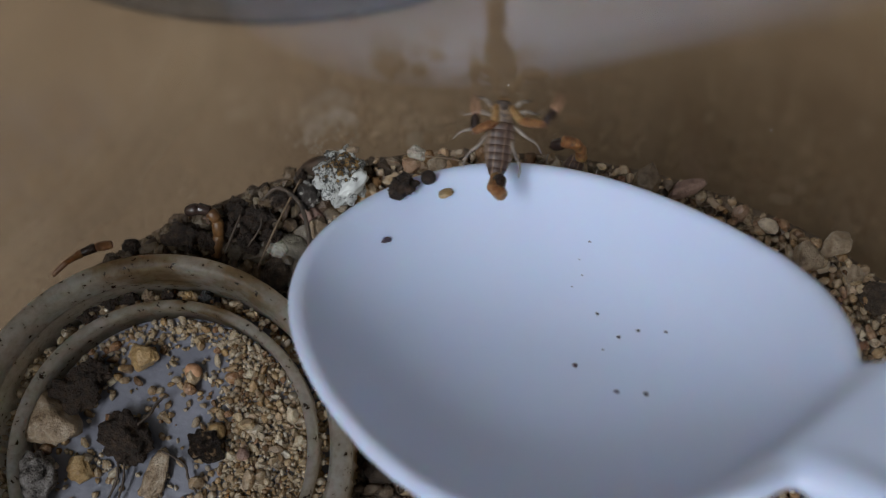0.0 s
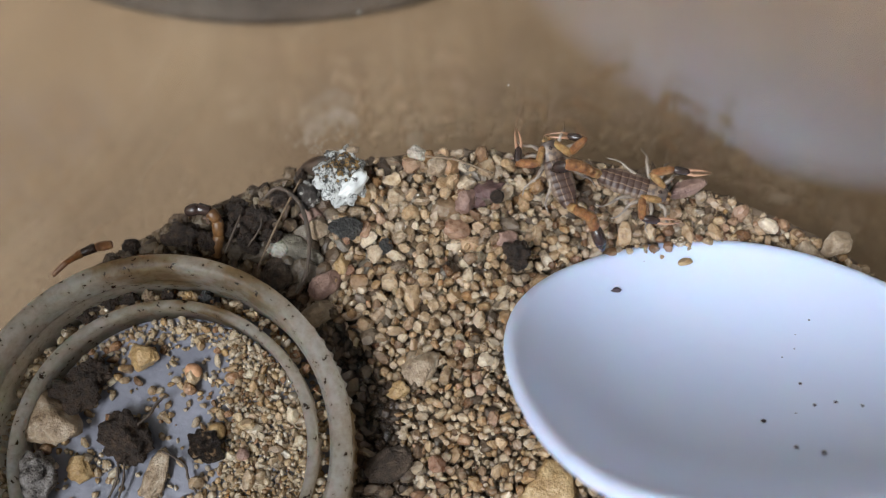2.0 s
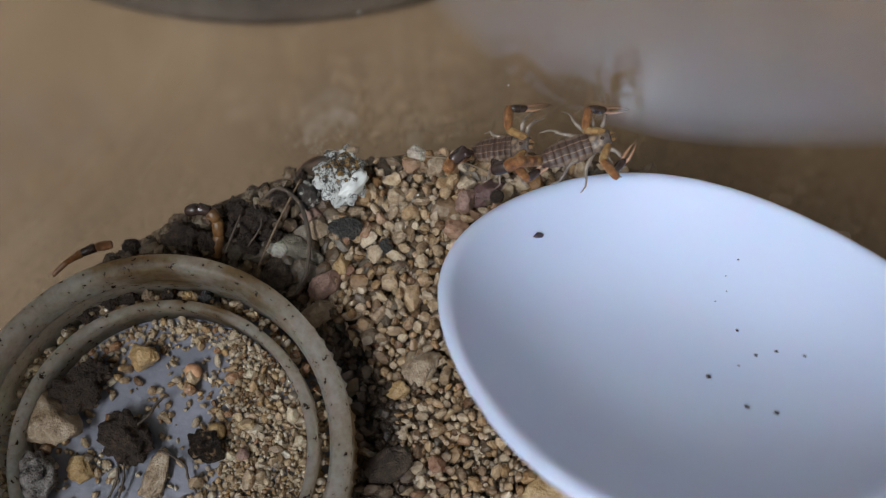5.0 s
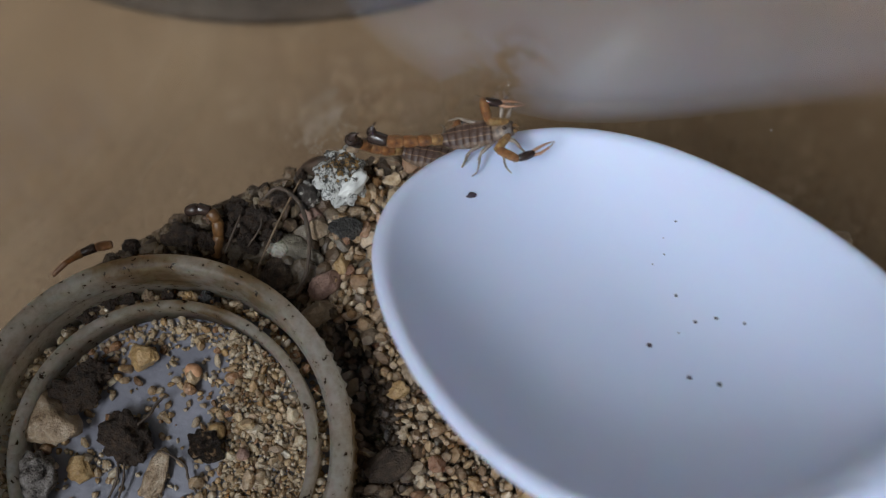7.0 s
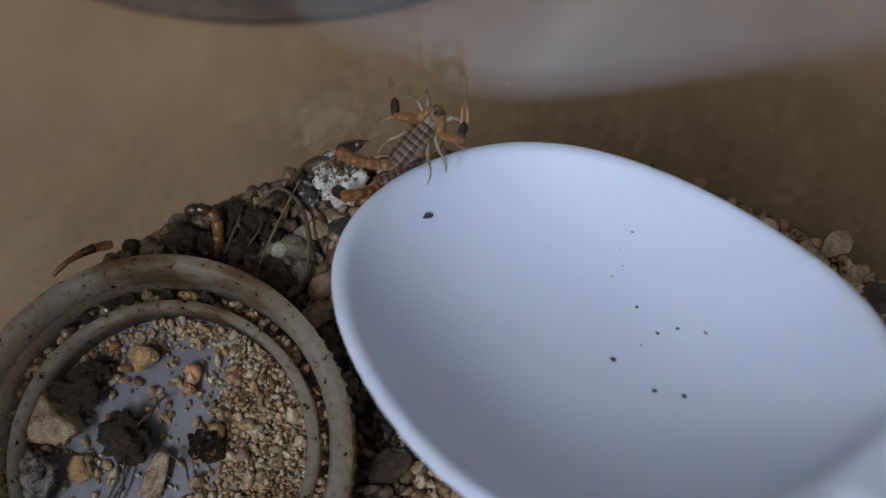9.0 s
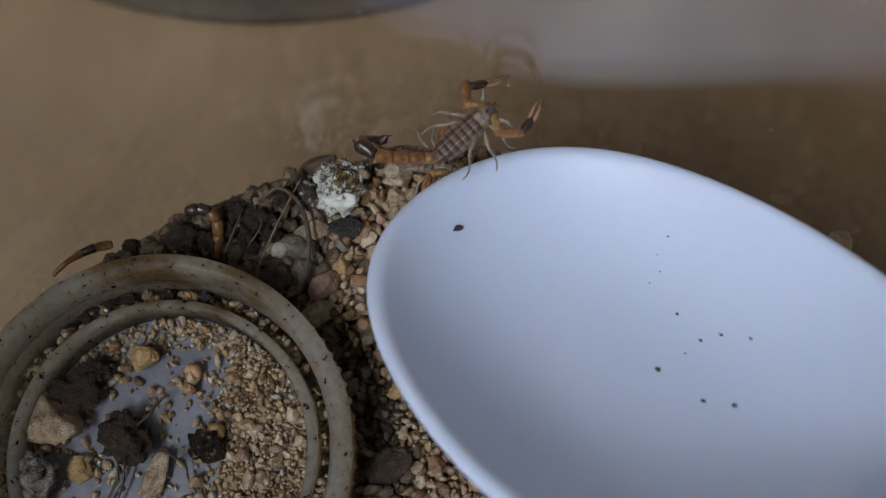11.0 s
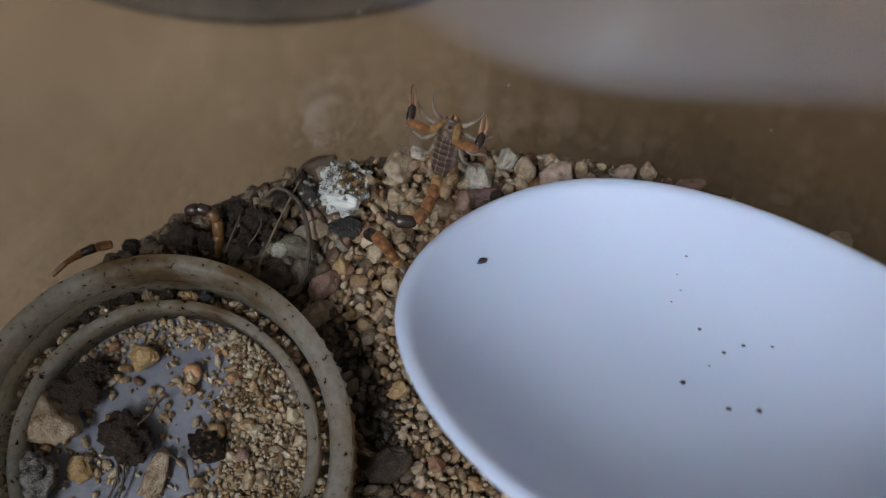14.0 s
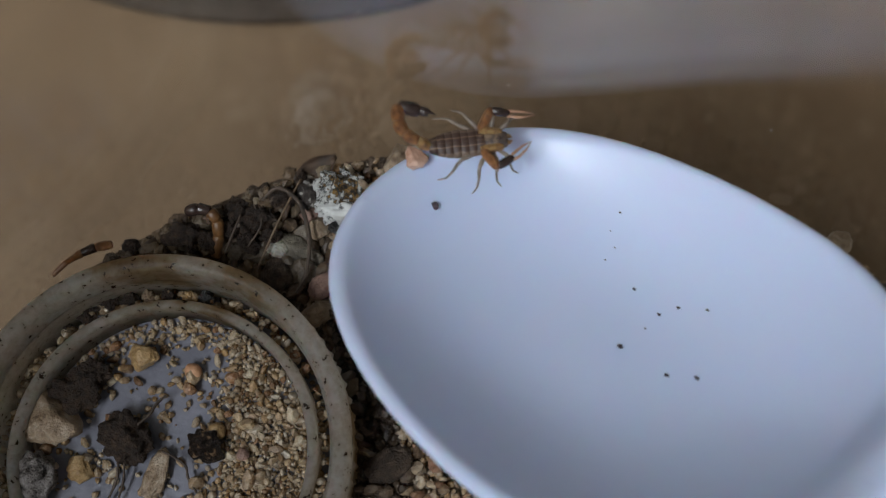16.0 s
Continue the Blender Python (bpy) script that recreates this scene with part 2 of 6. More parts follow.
def back_material():
    """Brown plates with a pale line down the middle and pale flecks beside it."""
    m = mat("striped_back_cuticle", (0.1, 0.06, 0.05), 0.5)
    p = m.node_tree.nodes["Principled BSDF"]
    co, sep = node(m, "ShaderNodeTexCoord"), node(m, "ShaderNodeSeparateXYZ")
    link(m, co.outputs["Object"], sep.inputs[0])
    ab = node(m, "ShaderNodeMath")
    ab.operation = "ABSOLUTE"
    link(m, sep.outputs["Y"], ab.inputs[0])
    sc = node(m, "ShaderNodeMath")
    sc.operation = "MULTIPLY"
    sc.inputs[1].default_value = 1000.0
    link(m, ab.outputs[0], sc.inputs[0])
    n = noise_node(m, 2200, 3.0)
    wob = node(m, "ShaderNodeMath")
    wob.operation = "MULTIPLY_ADD"
    wob.inputs[1].default_value = 0.3
    link(m, n.outputs["Fac"], wob.inputs[0])
    link(m, sc.outputs[0], wob.inputs[2])
    dark, pale, side = (0.05, 0.024, 0.017), (0.19, 0.12, 0.075), (0.15, 0.10, 0.07)
    r = ramp(m, wob.outputs[0], [(0.0, pale), (0.11, pale), (0.17, dark), (0.42, dark), (0.47, pale), (0.50, pale), (0.55, dark), (0.86, dark), (0.97, side)])
    # pale hind edge of every plate
    step = node(m, "ShaderNodeMath")
    step.operation = "MULTIPLY_ADD"
    step.inputs[1].default_value, step.inputs[2].default_value = -1.0 / 0.000545, 1.15 / 0.545 + 10
    link(m, sep.outputs["X"], step.inputs[0])
    fr = node(m, "ShaderNodeMath")
    fr.operation = "FRACT"
    link(m, step.outputs[0], fr.inputs[0])
    edge = ramp(m, fr.outputs[0], [(0.0, (0.1,) * 3), (0.07, (0, 0, 0)), (0.84, (0, 0, 0)), (0.95, (0.12,) * 3)])
    mix = node(m, "ShaderNodeMix")
    mix.data_type = "RGBA"
    link(m, edge.outputs["Color"], mix.inputs["Factor"])
    link(m, r.outputs["Color"], mix.inputs["A"])
    mix.inputs["B"].default_value = (*side, 1)
    link(m, mix.outputs["Result"], p.inputs["Base Color"])
    bump(m, n.outputs["Fac"], 0.3, 0.0001)
    return m


m_back = back_material()


# ---- mesh helpers (all in millimetres) ----
def part(name, bm, material, parent=None, label="", smooth=True):
    for v in bm.verts:
        v.co *= MM
    me = bpy.data.meshes.new(name)
    bmesh.ops.recalc_face_normals(bm, faces=bm.faces[:])
    bm.to_mesh(me)
    bm.free()
    me.materials.append(material)
    if smooth:
        for f in me.polygons:
            f.use_smooth = True
    ob = new(name, me)
    ob.parent = parent
    if label:
        ob["label"] = label
    return ob


def thing(name, m, label, category, group="", kind=""):
    ob = new(name)
    ob.empty_display_size = 0.001
    ob.matrix_basis = m
    return tagged(ob, label, category, group, kind)


def box(bm, x0, x1, y0, y1, z0, z1):
    vs = [bm.verts.new((x, y, z)) for z in (z0, z1) for y in (y0, y1) for x in (x0, x1)]
    for f in ((0, 2, 3, 1), (4, 5, 7, 6), (0, 1, 5, 4), (2, 6, 7, 3), (0, 4, 6, 2), (1, 3, 7, 5)):
        bm.faces.new([vs[i] for i in f])
    return bm


def lathe(bm, profile, n=96, closed=False, wave=None, sharp=False):
    """Turns a profile of (radius, z) about the z axis. wave(angle, k) adds to the radius of profile point k."""
    rings = []
    for a in range(n):
        t = 2 * math.pi * a / n
        rings.append([bm.verts.new(((r + (wave(t, k) if wave else 0)) * math.cos(t), (r + (wave(t, k) if wave else 0)) * math.sin(t), z)) for k, (r, z) in enumerate(profile)])
    m = len(profile)
    for a in range(n):
        p, q = rings[a], rings[(a + 1) % n]
        for k in range(m if closed else m - 1):
            bm.faces.new((p[k], q[k], q[(k + 1) % m], p[(k + 1) % m]))
        if sharp:
            for k in range(m):
                e = bm.edges.get((p[k], q[k]))
                if e:
                    e.smooth = False
    return bm


def tube(bm, path, radii, n=8, flat=1.0):
    """A tube along a path, with a radius for each point; flat squeezes it in height."""
    path = [Vector(p) for p in path]
    rings = []
    for i, p in enumerate(path):
        d = (path[min(i + 1, len(path) - 1)] - path[max(i - 1, 0)]).normalized()
        side = d.cross(Vector((0, 0, 1)))
        side = side.normalized() if side.length > 1e-3 else Vector((0, 1, 0))
        up = side.cross(d).normalized()
        r = radii[i] if i < len(radii) else radii[-1]
        rings.append([bm.verts.new(p + side * math.cos(2 * math.pi * k / n) * r + up * math.sin(2 * math.pi * k / n) * r * flat) for k in range(n)])
    for a, b in zip(rings, rings[1:]):
        for k in range(n):
            bm.faces.new((a[k], a[(k + 1) % n], b[(k + 1) % n], b[k]))
    bm.faces.new(rings[0][::-1])
    bm.faces.new(rings[-1])
    return bm


def lump(seed, sx, sy, sz, rough=0.25, detail=3, freq=1.2):
    """A worn lump: a ball with noise at two scales."""
    bm = bmesh.new()
    bmesh.ops.create_icosphere(bm, subdivisions=detail, radius=1.0)
    off = Vector((seed * 3.7, seed * 1.9, seed * 5.1))
    for v in bm.verts:
        d = v.co.normalized()
        k = 1 + rough * noise.noise(d * freq + off) * 1.6 + rough * 0.6 * noise.noise(d * freq * 3.1 + off)
        v.co = Vector((d.x * sx * k, d.y * sy * k, d.z * sz * k))
    return bm


def clod(seed, sx, sy, sz, nodules=34):
    """Crumbly soil: one rough surface swollen into small crumbs all over."""
    rnd = random.Random(seed)
    bm = bmesh.new()
    bmesh.ops.create_icosphere(bm, subdivisions=5, radius=1.0)
    off = Vector((seed * 3.7, seed * 1.9, seed * 5.1))
    knobs = []
    for _ in range(nodules):
        c = Vector((rnd.gauss(0, 1), rnd.gauss(0, 1), rnd.gauss(0, 1))).normalized()
        knobs.append((c, rnd.uniform(0.16, 0.36), rnd.uniform(0.6, 1.0)))
    for v in bm.verts:
        d = v.co.normalized()
        h = 0.0
        for c, r, g in knobs:
            q = 1 - (d - c).length_squared / (r * r)
            if q > 0:
                h = max(h, r * g * math.sqrt(q))
        k = 0.84 + 0.5 * noise.noise(d * 1.8 + off) + 0.75 * h + 0.09 * noise.noise(d * 9 + off) + 0.05 * noise.noise(d * 22 + off)
        v.co = Vector((d.x * sx * k, d.y * sy * k, d.z * sz * k))
    return bm


def cut_stone(seed, detail, low=0.5, high=0.82, wear=0.14):
    """A broken stone of radius about 1: a ball cut by flat faces, with worn, uneven edges."""
    rnd = random.Random(seed)
    bm = bmesh.new()
    bmesh.ops.create_icosphere(bm, subdivisions=detail, radius=1.0)
    cuts = [(Vector((rnd.gauss(0, 1), rnd.gauss(0, 1), rnd.gauss(0, 1))).normalized(), rnd.uniform(low, high)) for _ in range(rnd.randint(8, 13))]
    off = Vector((seed * 2.7, seed * 1.3, 0))
    for v in bm.verts:
        d = v.co.normalized()
        k = 1.05
        for n, h in cuts:
            c = d.dot(n)
            if c > 0.05:
                k = min(k, h / c)
        k *= 1 + wear * noise.noise(d * 2.3 + off) + wear * 0.55 * noise.noise(d * 6.1 + off)
        v.co = d * k * 1.15
    return bm


def hull(seed):
    """A broken grain of radius about 1: vertices and triangles."""
    rnd = random.Random(seed)
    bm = cut_stone(seed + 500, 2, 0.5, 0.86, 0.04)
    sx, sy, sz = rnd.uniform(1.0, 1.45), rnd.uniform(0.82, 1.05), rnd.uniform(0.62, 0.92)
    bm.verts.ensure_lookup_table()
    bm.verts.index_update()
    vs = np.array([(v.co.x * sx, v.co.y * sy, v.co.z * sz) for v in bm.verts])
    fs = [[v.index for v in f.verts] for f in bm.faces]
    bm.free()
    return vs, fs


HULLS = [hull(s) for s in range(40)]


def turn(rnd):
    return np.array(Euler((rnd.uniform(0, 6.28), rnd.uniform(0, 6.28), rnd.uniform(0, 6.28))).to_matrix())


def joined_grains(name, grains, material, parent=None, kind="stuff"):
    """One mesh of many grains (x, y, z, radius)."""
    rnd = random.Random(5)
    verts, faces, base = [], [], 0
    for x, y, z, r in grains:
        vs, fs = HULLS[rnd.randrange(len(HULLS))]
        q = (vs @ turn(rnd).T) * r + (x, y, z)
        verts.append(q * MM)
        faces.extend([[i + base for i in f] for f in fs])
        base += len(vs)
    me = bpy.data.meshes.new(name)
    me.from_pydata(np.concatenate(verts).tolist(), [], faces)
    me.materials.append(material)
    ob = new(name, me)
    ob.parent = parent
    return tagged(ob, kind=kind)


# ---- the room, the table and the tub ----
TUB_X, TUB_Y, TUB_R = 3.03, -47.1, 56.4
TABLE_Z = -58.0


def room():
    def wall(name, x0, x1, y0, y1, z0, z1, material):
        return tagged(part(name, box(bmesh.new(), x0, x1, y0, y1, z0, z1), material, smooth=False), "plain painted wall of the room", "wall", kind="structure")
    wall("wall_south", -1500, 2600, -2700, -2600, -790, 2450, m_wall)
    wall("wall_east", 2500, 2600, -2600, 2000, -790, 2450, m_wall)
    wall("wall_west", -1500, -1400, -2600, 2000, -790, 2450, m_wall)
    wall("wall_north", -1500, 2600, 2000, 2100, -790, 2450, m_wall)
    tagged(part("ceiling", box(bmesh.new(), -1500, 2600, -2700, 2100, 2450, 2550), m_ceiling, smooth=False), "white painted ceiling", "ceiling", kind="structure")
    tagged(part("floor", box(bmesh.new(), -1500, 2600, -2700, 2100, -890, -790), m_floor, smooth=False), "plain tiled floor", "floor", kind="structure")


room()
ceiling_light = thing("ceiling_light", pm(-1040, -1200, 2390), "long flat white ceiling light panel", "lamp")
part("housing", box(bmesh.new(), -240, 240, -720, 720, 2, 60), m_ceiling, ceiling_light, smooth=False)

table = thing("table", pm(0, 0, 0), "brown wooden table under the tub", "table")
top = bmesh.new()
box(top, -500, 700, -450, 350, TABLE_Z - 28, TABLE_Z)
bmesh.ops.bevel(top, geom=top.edges[:], offset=4, segments=2, affect="EDGES")
part("tabletop", top, m_table, table, smooth=False)
for lx, ly in ((-460, -410), (660, -410), (-460, 310), (660, 310)):
    part("leg", box(bmesh.new(), lx - 25, lx + 25, ly - 25, ly + 25, -790, TABLE_Z - 28), m_table, table, smooth=False)

# the coaster is added: a dark disc for the contact shade under the dish
coaster = part("coaster", lathe(bmesh.new(), [(0.01, 0), (80, 0), (81, 1), (80.5, 2.6), (79, 3), (0.01, 3)], 96), mixed("contact_shade", [(0.3, (0.085, 0.065, 0.052)), (0.7, (0.125, 0.10, 0.083))], 300, 0.9))
coaster.matrix_basis = pm(-27, 129.6, TABLE_Z)
tagged(coaster, "dark round disc standing in for contact shade under the dish", "coaster")
dish = thing("dish", pm(-27, 129.6, TABLE_Z + 3.0), "pale pinkish ceramic dish on a dark contact-shade disc", "dish")
part("bowl", lathe(bmesh.new(), [(0.01, 0.05), (75, 0.05), (77.2, 1.0), (78, 3), (77.7, 22), (76, 23), (74, 22), (73.5, 6), (71, 3), (0.01, 3)], 96), mixed("pale_glaze", [(0.3, (0.44, 0.37, 0.32)), (0.7, (0.52, 0.45, 0.40))], 40, 0.35), dish)

DUST = ((4.92, 9.12, 14.30), (24.01, 5.09, 15.46), (-5.31, 8.53, 27.47))
tub = thing("plastic_tub", pm(TUB_X, TUB_Y, TABLE_Z), "clear round plastic tub half filled with gravel", "tub")
side = part("side_wall", lathe(bmesh.new(), [(TUB_R, 1.2), (TUB_R, 105), (TUB_R + 0.9, 105), (TUB_R + 0.9, 1.2)], 256, True, None, True), m_tub, tub)
lip = part("lip", lathe(bmesh.new(), [(TUB_R - 0.1, 105.1), (TUB_R + 2.6, 105.1), (TUB_R + 2.6, 107.5), (TUB_R - 0.1, 107.5)], 160, True, None, True), m_tub, tub)
lip.visible_shadow = False
base_ = part("base", lathe(bmesh.new(), [(0.01, 0), (TUB_R + 0.9, 0), (TUB_R + 0.9, 1.1), (0.01, 1.1)], 96, False, None, True), m_tub, tub)
base_.visible_shadow = False

for x, y, z in DUST:
    q = lump(int(x * 10) + 300, 0.075, 0.06, 0.06, 0.2, 1)
    for v in q.verts:
        v.co += Vector((x - TUB_X, y - TUB_Y, z - TABLE_Z))
    part("dust_speck", q, m_white, tub, "tiny pale dust speck on the clear wall")

# ---- gravel ----
CAP_X, CAP_Y = -22.6, -17.3


def height(x, y):
    """The lie of the gravel."""
    h = 0.9 * noise.noise(Vector((x * 0.11, y * 0.11, 3.0))) + 0.5 * noise.noise(Vector((x * 0.3, y * 0.3, 9.0)))
    h -= 3.2 * math.exp(-((x - 15) ** 2 + (y + 6) ** 2) / (2 * 8.0 ** 2))
    d = TUB_R - math.hypot(x - TUB_X, y - TUB_Y)
    h += (0.9 + 0.7 * max(0, min(1, (x - 8) / 12))) * math.exp(-max(d, 0) / 3.0)
    return h


def inside(x, y, margin):
    return math.hypot(x - TUB_X, y - TUB_Y) < TUB_R - margin


def capped(x, y, r):
    return math.hypot(x - CAP_X, y - CAP_Y) < r


def gravel_bed():
    bm = bmesh.new()
    rings, n = 56, 160
    rows = []
    for i in range(rings + 1):
        r = (TUB_R - 0.15) * (i / rings) ** 0.8
        row = []
        for k in range(n):
            a = 2 * math.pi * k / n
            x, y = TUB_X + r * math.cos(a), TUB_Y + r * math.sin(a)
            z = height(x, y) - 1.3
            if capped(x, y, 15.9):
                z = min(z, -2.7)
            row.append(bm.verts.new((x, y, z)))
        rows.append(row)
    low = [bm.verts.new((TUB_X + (TUB_R - 0.15) * math.cos(2 * math.pi * k / n), TUB_Y + (TUB_R - 0.15) * math.sin(2 * math.pi * k / n), TABLE_Z + 1.3)) for k in range(n)]
    rows.append(low)
    for a, b in zip(rows, rows[1:]):
        for k in range(n):
            bm.faces.new((a[k], a[(k + 1) % n], b[(k + 1) % n], b[k]))
    bm.faces.new(rows[0])
    bm.faces.new(low[::-1])
    return tagged(part("gravel_bed", bm, m_bed), "bed of tan and brown aquarium gravel in the tub", "gravel", kind="structure")


bed = gravel_bed()


def scatter(region, tries, size, spacing, layers, seed, keep):
    """Grains that lie beside one another: (x, y, z, radius)."""
    rnd = random.Random(seed)
    cell, grid, out = 1.0, {}, []
    for drop in layers:
        grid = {}
        for _ in range(tries):
            x, y = rnd.uniform(region[0], region[1]), rnd.uniform(region[2], region[3])
            if not keep(x, y):
                continue
            r = size(x, y) * rnd.lognormvariate(0, 0.32)
            gx, gy = int(x // cell), int(y // cell)
            near = (q for i in (-2, -1, 0, 1, 2) for j in (-2, -1, 0, 1, 2) for q in grid.get((gx + i, gy + j), ()))
            if any((x - q[0]) ** 2 + (y - q[1]) ** 2 < ((r + q[2]) * spacing) ** 2 for q in near):
                continue
            grid.setdefault((gx, gy), []).append((x, y, r))
            out.append((x, y, height(x, y) + drop - 0.35 * r + rnd.uniform(-0.15, 0.15), r))
    return out


def soil_zone(x, y):
    """Where soil and litter cover the gravel, by the wall behind the cap."""
    return x < -9.5 and y > -8


def flank(x, y):
    """Dark soil that lies between the cap's side and the gravel."""
    d = math.hypot(x - CAP_X, y - CAP_Y) - 15.9
    return x > -16 and y < -3 and d < 1.0 + 2.6 * max(0.0, min(1.0, (-6 - y) / 9)) + 1.6 * noise.noise(Vector((x * 0.5, y * 0.5, 4.0)))


grains = scatter((-42, 45, -30, 11), 34000, lambda x, y: 0.43 + 0.15 * min(1, max(0, (y + 16) / 16)), 0.68, (-1.0, -0.5, 0.05), 3,
                 lambda x, y: inside(x, y, 0.75) and not capped(x, y, 15.9) and not soil_zone(x, y) and not flank(x, y))
soil = scatter((-42, -9, -9, 11), 5000, lambda x, y: 0.85, 0.68, (-0.9, -0.4, 0.1), 4,
               lambda x, y: inside(x, y, 0.9) and not capped(x, y, 15.9) and soil_zone(x, y))
grit = scatter((-12, 40, -28, 10), 5000, lambda x, y: 0.25, 1.0, (-0.25,), 8, lambda x, y: inside(x, y, 0.6) and not capped(x, y, 16.5) and not soil_zone(x, y) and not flank(x, y))
dark_soil = scatter((-16, 0, -34, -2), 7000, lambda x, y: 0.5, 0.62, (-0.8, -0.35, 0.05), 6, lambda x, y: not capped(x, y, 15.7) and flank(x, y))
singled = [g for g in grains if -11 < g[0] < 8 and -2.5 < g[1] < 9.5 and g[2] > height(g[0], g[1]) - 0.5][-300:]
chosen = {id(g) for g in singled}
# every other deep grain in soil brown: partly soil, partly painted gap shade
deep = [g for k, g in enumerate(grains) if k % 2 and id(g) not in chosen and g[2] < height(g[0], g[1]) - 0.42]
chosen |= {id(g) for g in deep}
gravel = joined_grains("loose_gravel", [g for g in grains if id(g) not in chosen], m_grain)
tagged(joined_grains("gravel_soil", deep, m_earth_grain), "brown soil crumbs under the loose gravel, darkened as gap shade", "soil")
tagged(joined_grains("brown_gravel", soil, m_earth_grain), "brown gravel and soil crumbs by the tub wall", "gravel")
tagged(gravel, "loose tan, grey and brown gravel grains in the tub", "gravel")
tagged(joined_grains("gravel_grit", grit, m_fine_grain), "fine pale grit between the gravel grains", "gravel")
tagged(joined_grains("dark_soil", dark_soil, m_dark_grain), "dark soil crumbs beside the bottle cap", "soil")

# ---- the bottle cap ----
def bottle_cap():
    cap = thing("bottle_cap", pm(CAP_X, CAP_Y, -2.6), "upturned milky plastic bottle cap, stained, lying in gravel", "cap")
    # skirt: inner face, rounded edge, ribbed outer face
    part("skirt", lathe(bmesh.new(), [(13.75, 0.6), (13.7, 5.0), (13.75, 6.3), (13.95, 7.0), (15.35, 7.2), (15.42, 4.0), (15.5, 0.0), (13.9, 0.0)], 288, True,
                        lambda t, k: 0.26 * max(0.0, math.sin(t * 72)) if k in (5, 6) else 0.0), m_cap, cap)
    part("edge", lathe(bmesh.new(), [(13.72, 6.5), (13.8, 6.65), (14.08, 8.05), (14.22, 8.35), (15.0, 8.6), (15.35, 8.4), (15.55, 7.95), (15.57, 7.0), (13.72, 6.2)], 160, True), m_cap, cap)
    part("seal_ring", lathe(bmesh.new(), [(11.55, 0.9), (11.65, 4.2), (11.75, 4.5), (12.3, 4.6), (12.5, 4.35), (12.55, 0.9)], 160, True), m_cap, cap)
    part("cap_floor", lathe(bmesh.new(), [(0.01, 0.2), (13.8, 0.2), (13.8, 1.0), (0.01, 1.0)], 96, False, None, True), m_cap_floor, cap, "blue-grey scratched plastic floor")
    return cap


bottle_cap()
CAP_FLOOR = -1.55


def loose(name, bm, material, x, y, z, label, category, rz=0, group="", smooth=True):
    ob = part(name, bm, material, smooth=smooth)
    ob.matrix_basis = pm(x, y, z, 0, 0, rz)
    return tagged(ob, label, category, group)


def angular(seed, sx, sy, sz):
    """A broken stone with worn edges."""
    bm = cut_stone(seed, 4, 0.55, 0.88, 0.1)
    off = Vector((seed * 1.7, 3.0, seed * 0.9))
    for v in bm.verts:
        d = v.co.normalized()
        k = 1 + 0.07 * noise.noise(d * 5.0 + off) + 0.05 * noise.noise(d * 11.0 + off) + 0.025 * noise.noise(d * 24.0 + off)
        v.co = Vector((v.co.x * sx * k, v.co.y * sy * k, v.co.z * sz * k))
    return bm


# inside the cap
cap_grains = []
_r = random.Random(11)
_spots = []
for _ in range(20000):
    a, rr = _r.uniform(0, 6.283), 11.4 * math.sqrt(_r.random())
    x, y = CAP_X + rr * math.cos(a), CAP_Y + rr * math.sin(a)
    r = 0.28 * _r.lognormvariate(0, 0.4)
    thick = 0.012 + 0.8 * max(0, min(1, (x + 20.6) / 3.5)) ** 2 + 0.5 * max(0, (rr - 8.8) / 2) * (1 if y > CAP_Y else 0.1) + 0.16 * max(0, noise.noise(Vector((x * 0.45, y * 0.45, 1.5))))
    if _r.random() > min(1, thick):
        continue
    if any((x - q[0]) ** 2 + (y - q[1]) ** 2 < ((r + q[2]) * 0.6) ** 2 for q in _spots):
        continue
    _spots.append((x, y, r))
    cap_grains.append((x, y, CAP_FLOOR + r * 0.55 + (0.25 if x > -18 else 0), r))
    if x > -18.5:
        cap_grains.append((x + 0.4, y - 0.3, CAP_FLOOR + r * 0.25, r))
for k in range(420):
    a = _r.uniform(-1.2, 3.9)
    rr = _r.uniform(12.75, 13.5)
    cap_grains.append((CAP_X + rr * math.cos(a), CAP_Y + rr * math.sin(a), CAP_FLOOR + _r.uniform(0.6, 2.5), 0.3 * _r.lognormvariate(0, 0.3)))
fine_sand = joined_grains("fine_gravel", cap_grains, m_fine_grain)
tagged(fine_sand, "fine tan gravel scattered over the cap floor", "gravel")

loose("soil_clod", clod(21, 2.6, 1.8, 1.4), m_clod, -30.68, -12.20, -0.30, "dark crumbly soil clod inside the cap", "clod", 20)
loose("soil_clod", clod(22, 1.3, 1.1, 1.0), m_clod, -29.03, -10.55, -0.30, "dark crumbly soil clod inside the cap", "clod")
loose("soil_clod", clod(23, 2.2, 1.9, 1.6, 44), m_clod, -26.12, -16.08, 0.00, "brown knobbly soil clod inside the cap", "clod", -25)
loose("stone", angular(31, 2.2, 2.4, 1.6), m_tan_stone, -32.43, -14.87, 0.30, "angular tan stone inside the cap", "stone", 10)
loose("pitted_stone", lump(24, 1.7, 1.9, 1.3, 0.22, 4, 2.5), mixed("grey_pumice", [(0.38, (0.05, 0.04, 0.036)), (0.5, (0.24, 0.21, 0.195)), (0.7, (0.40, 0.365, 0.345))], 1300, 0.8, 1.0, 0.0006), -33.21, -19.09, 0.40, "grey pitted stone inside the cap", "stone", 30)
loose("dark_pellet", clod(25, 1.45, 1.3, 1.1, 70), m_pellet, -19.61, -16.67, -0.40, "black glossy granular pellet inside the cap", "pellet")
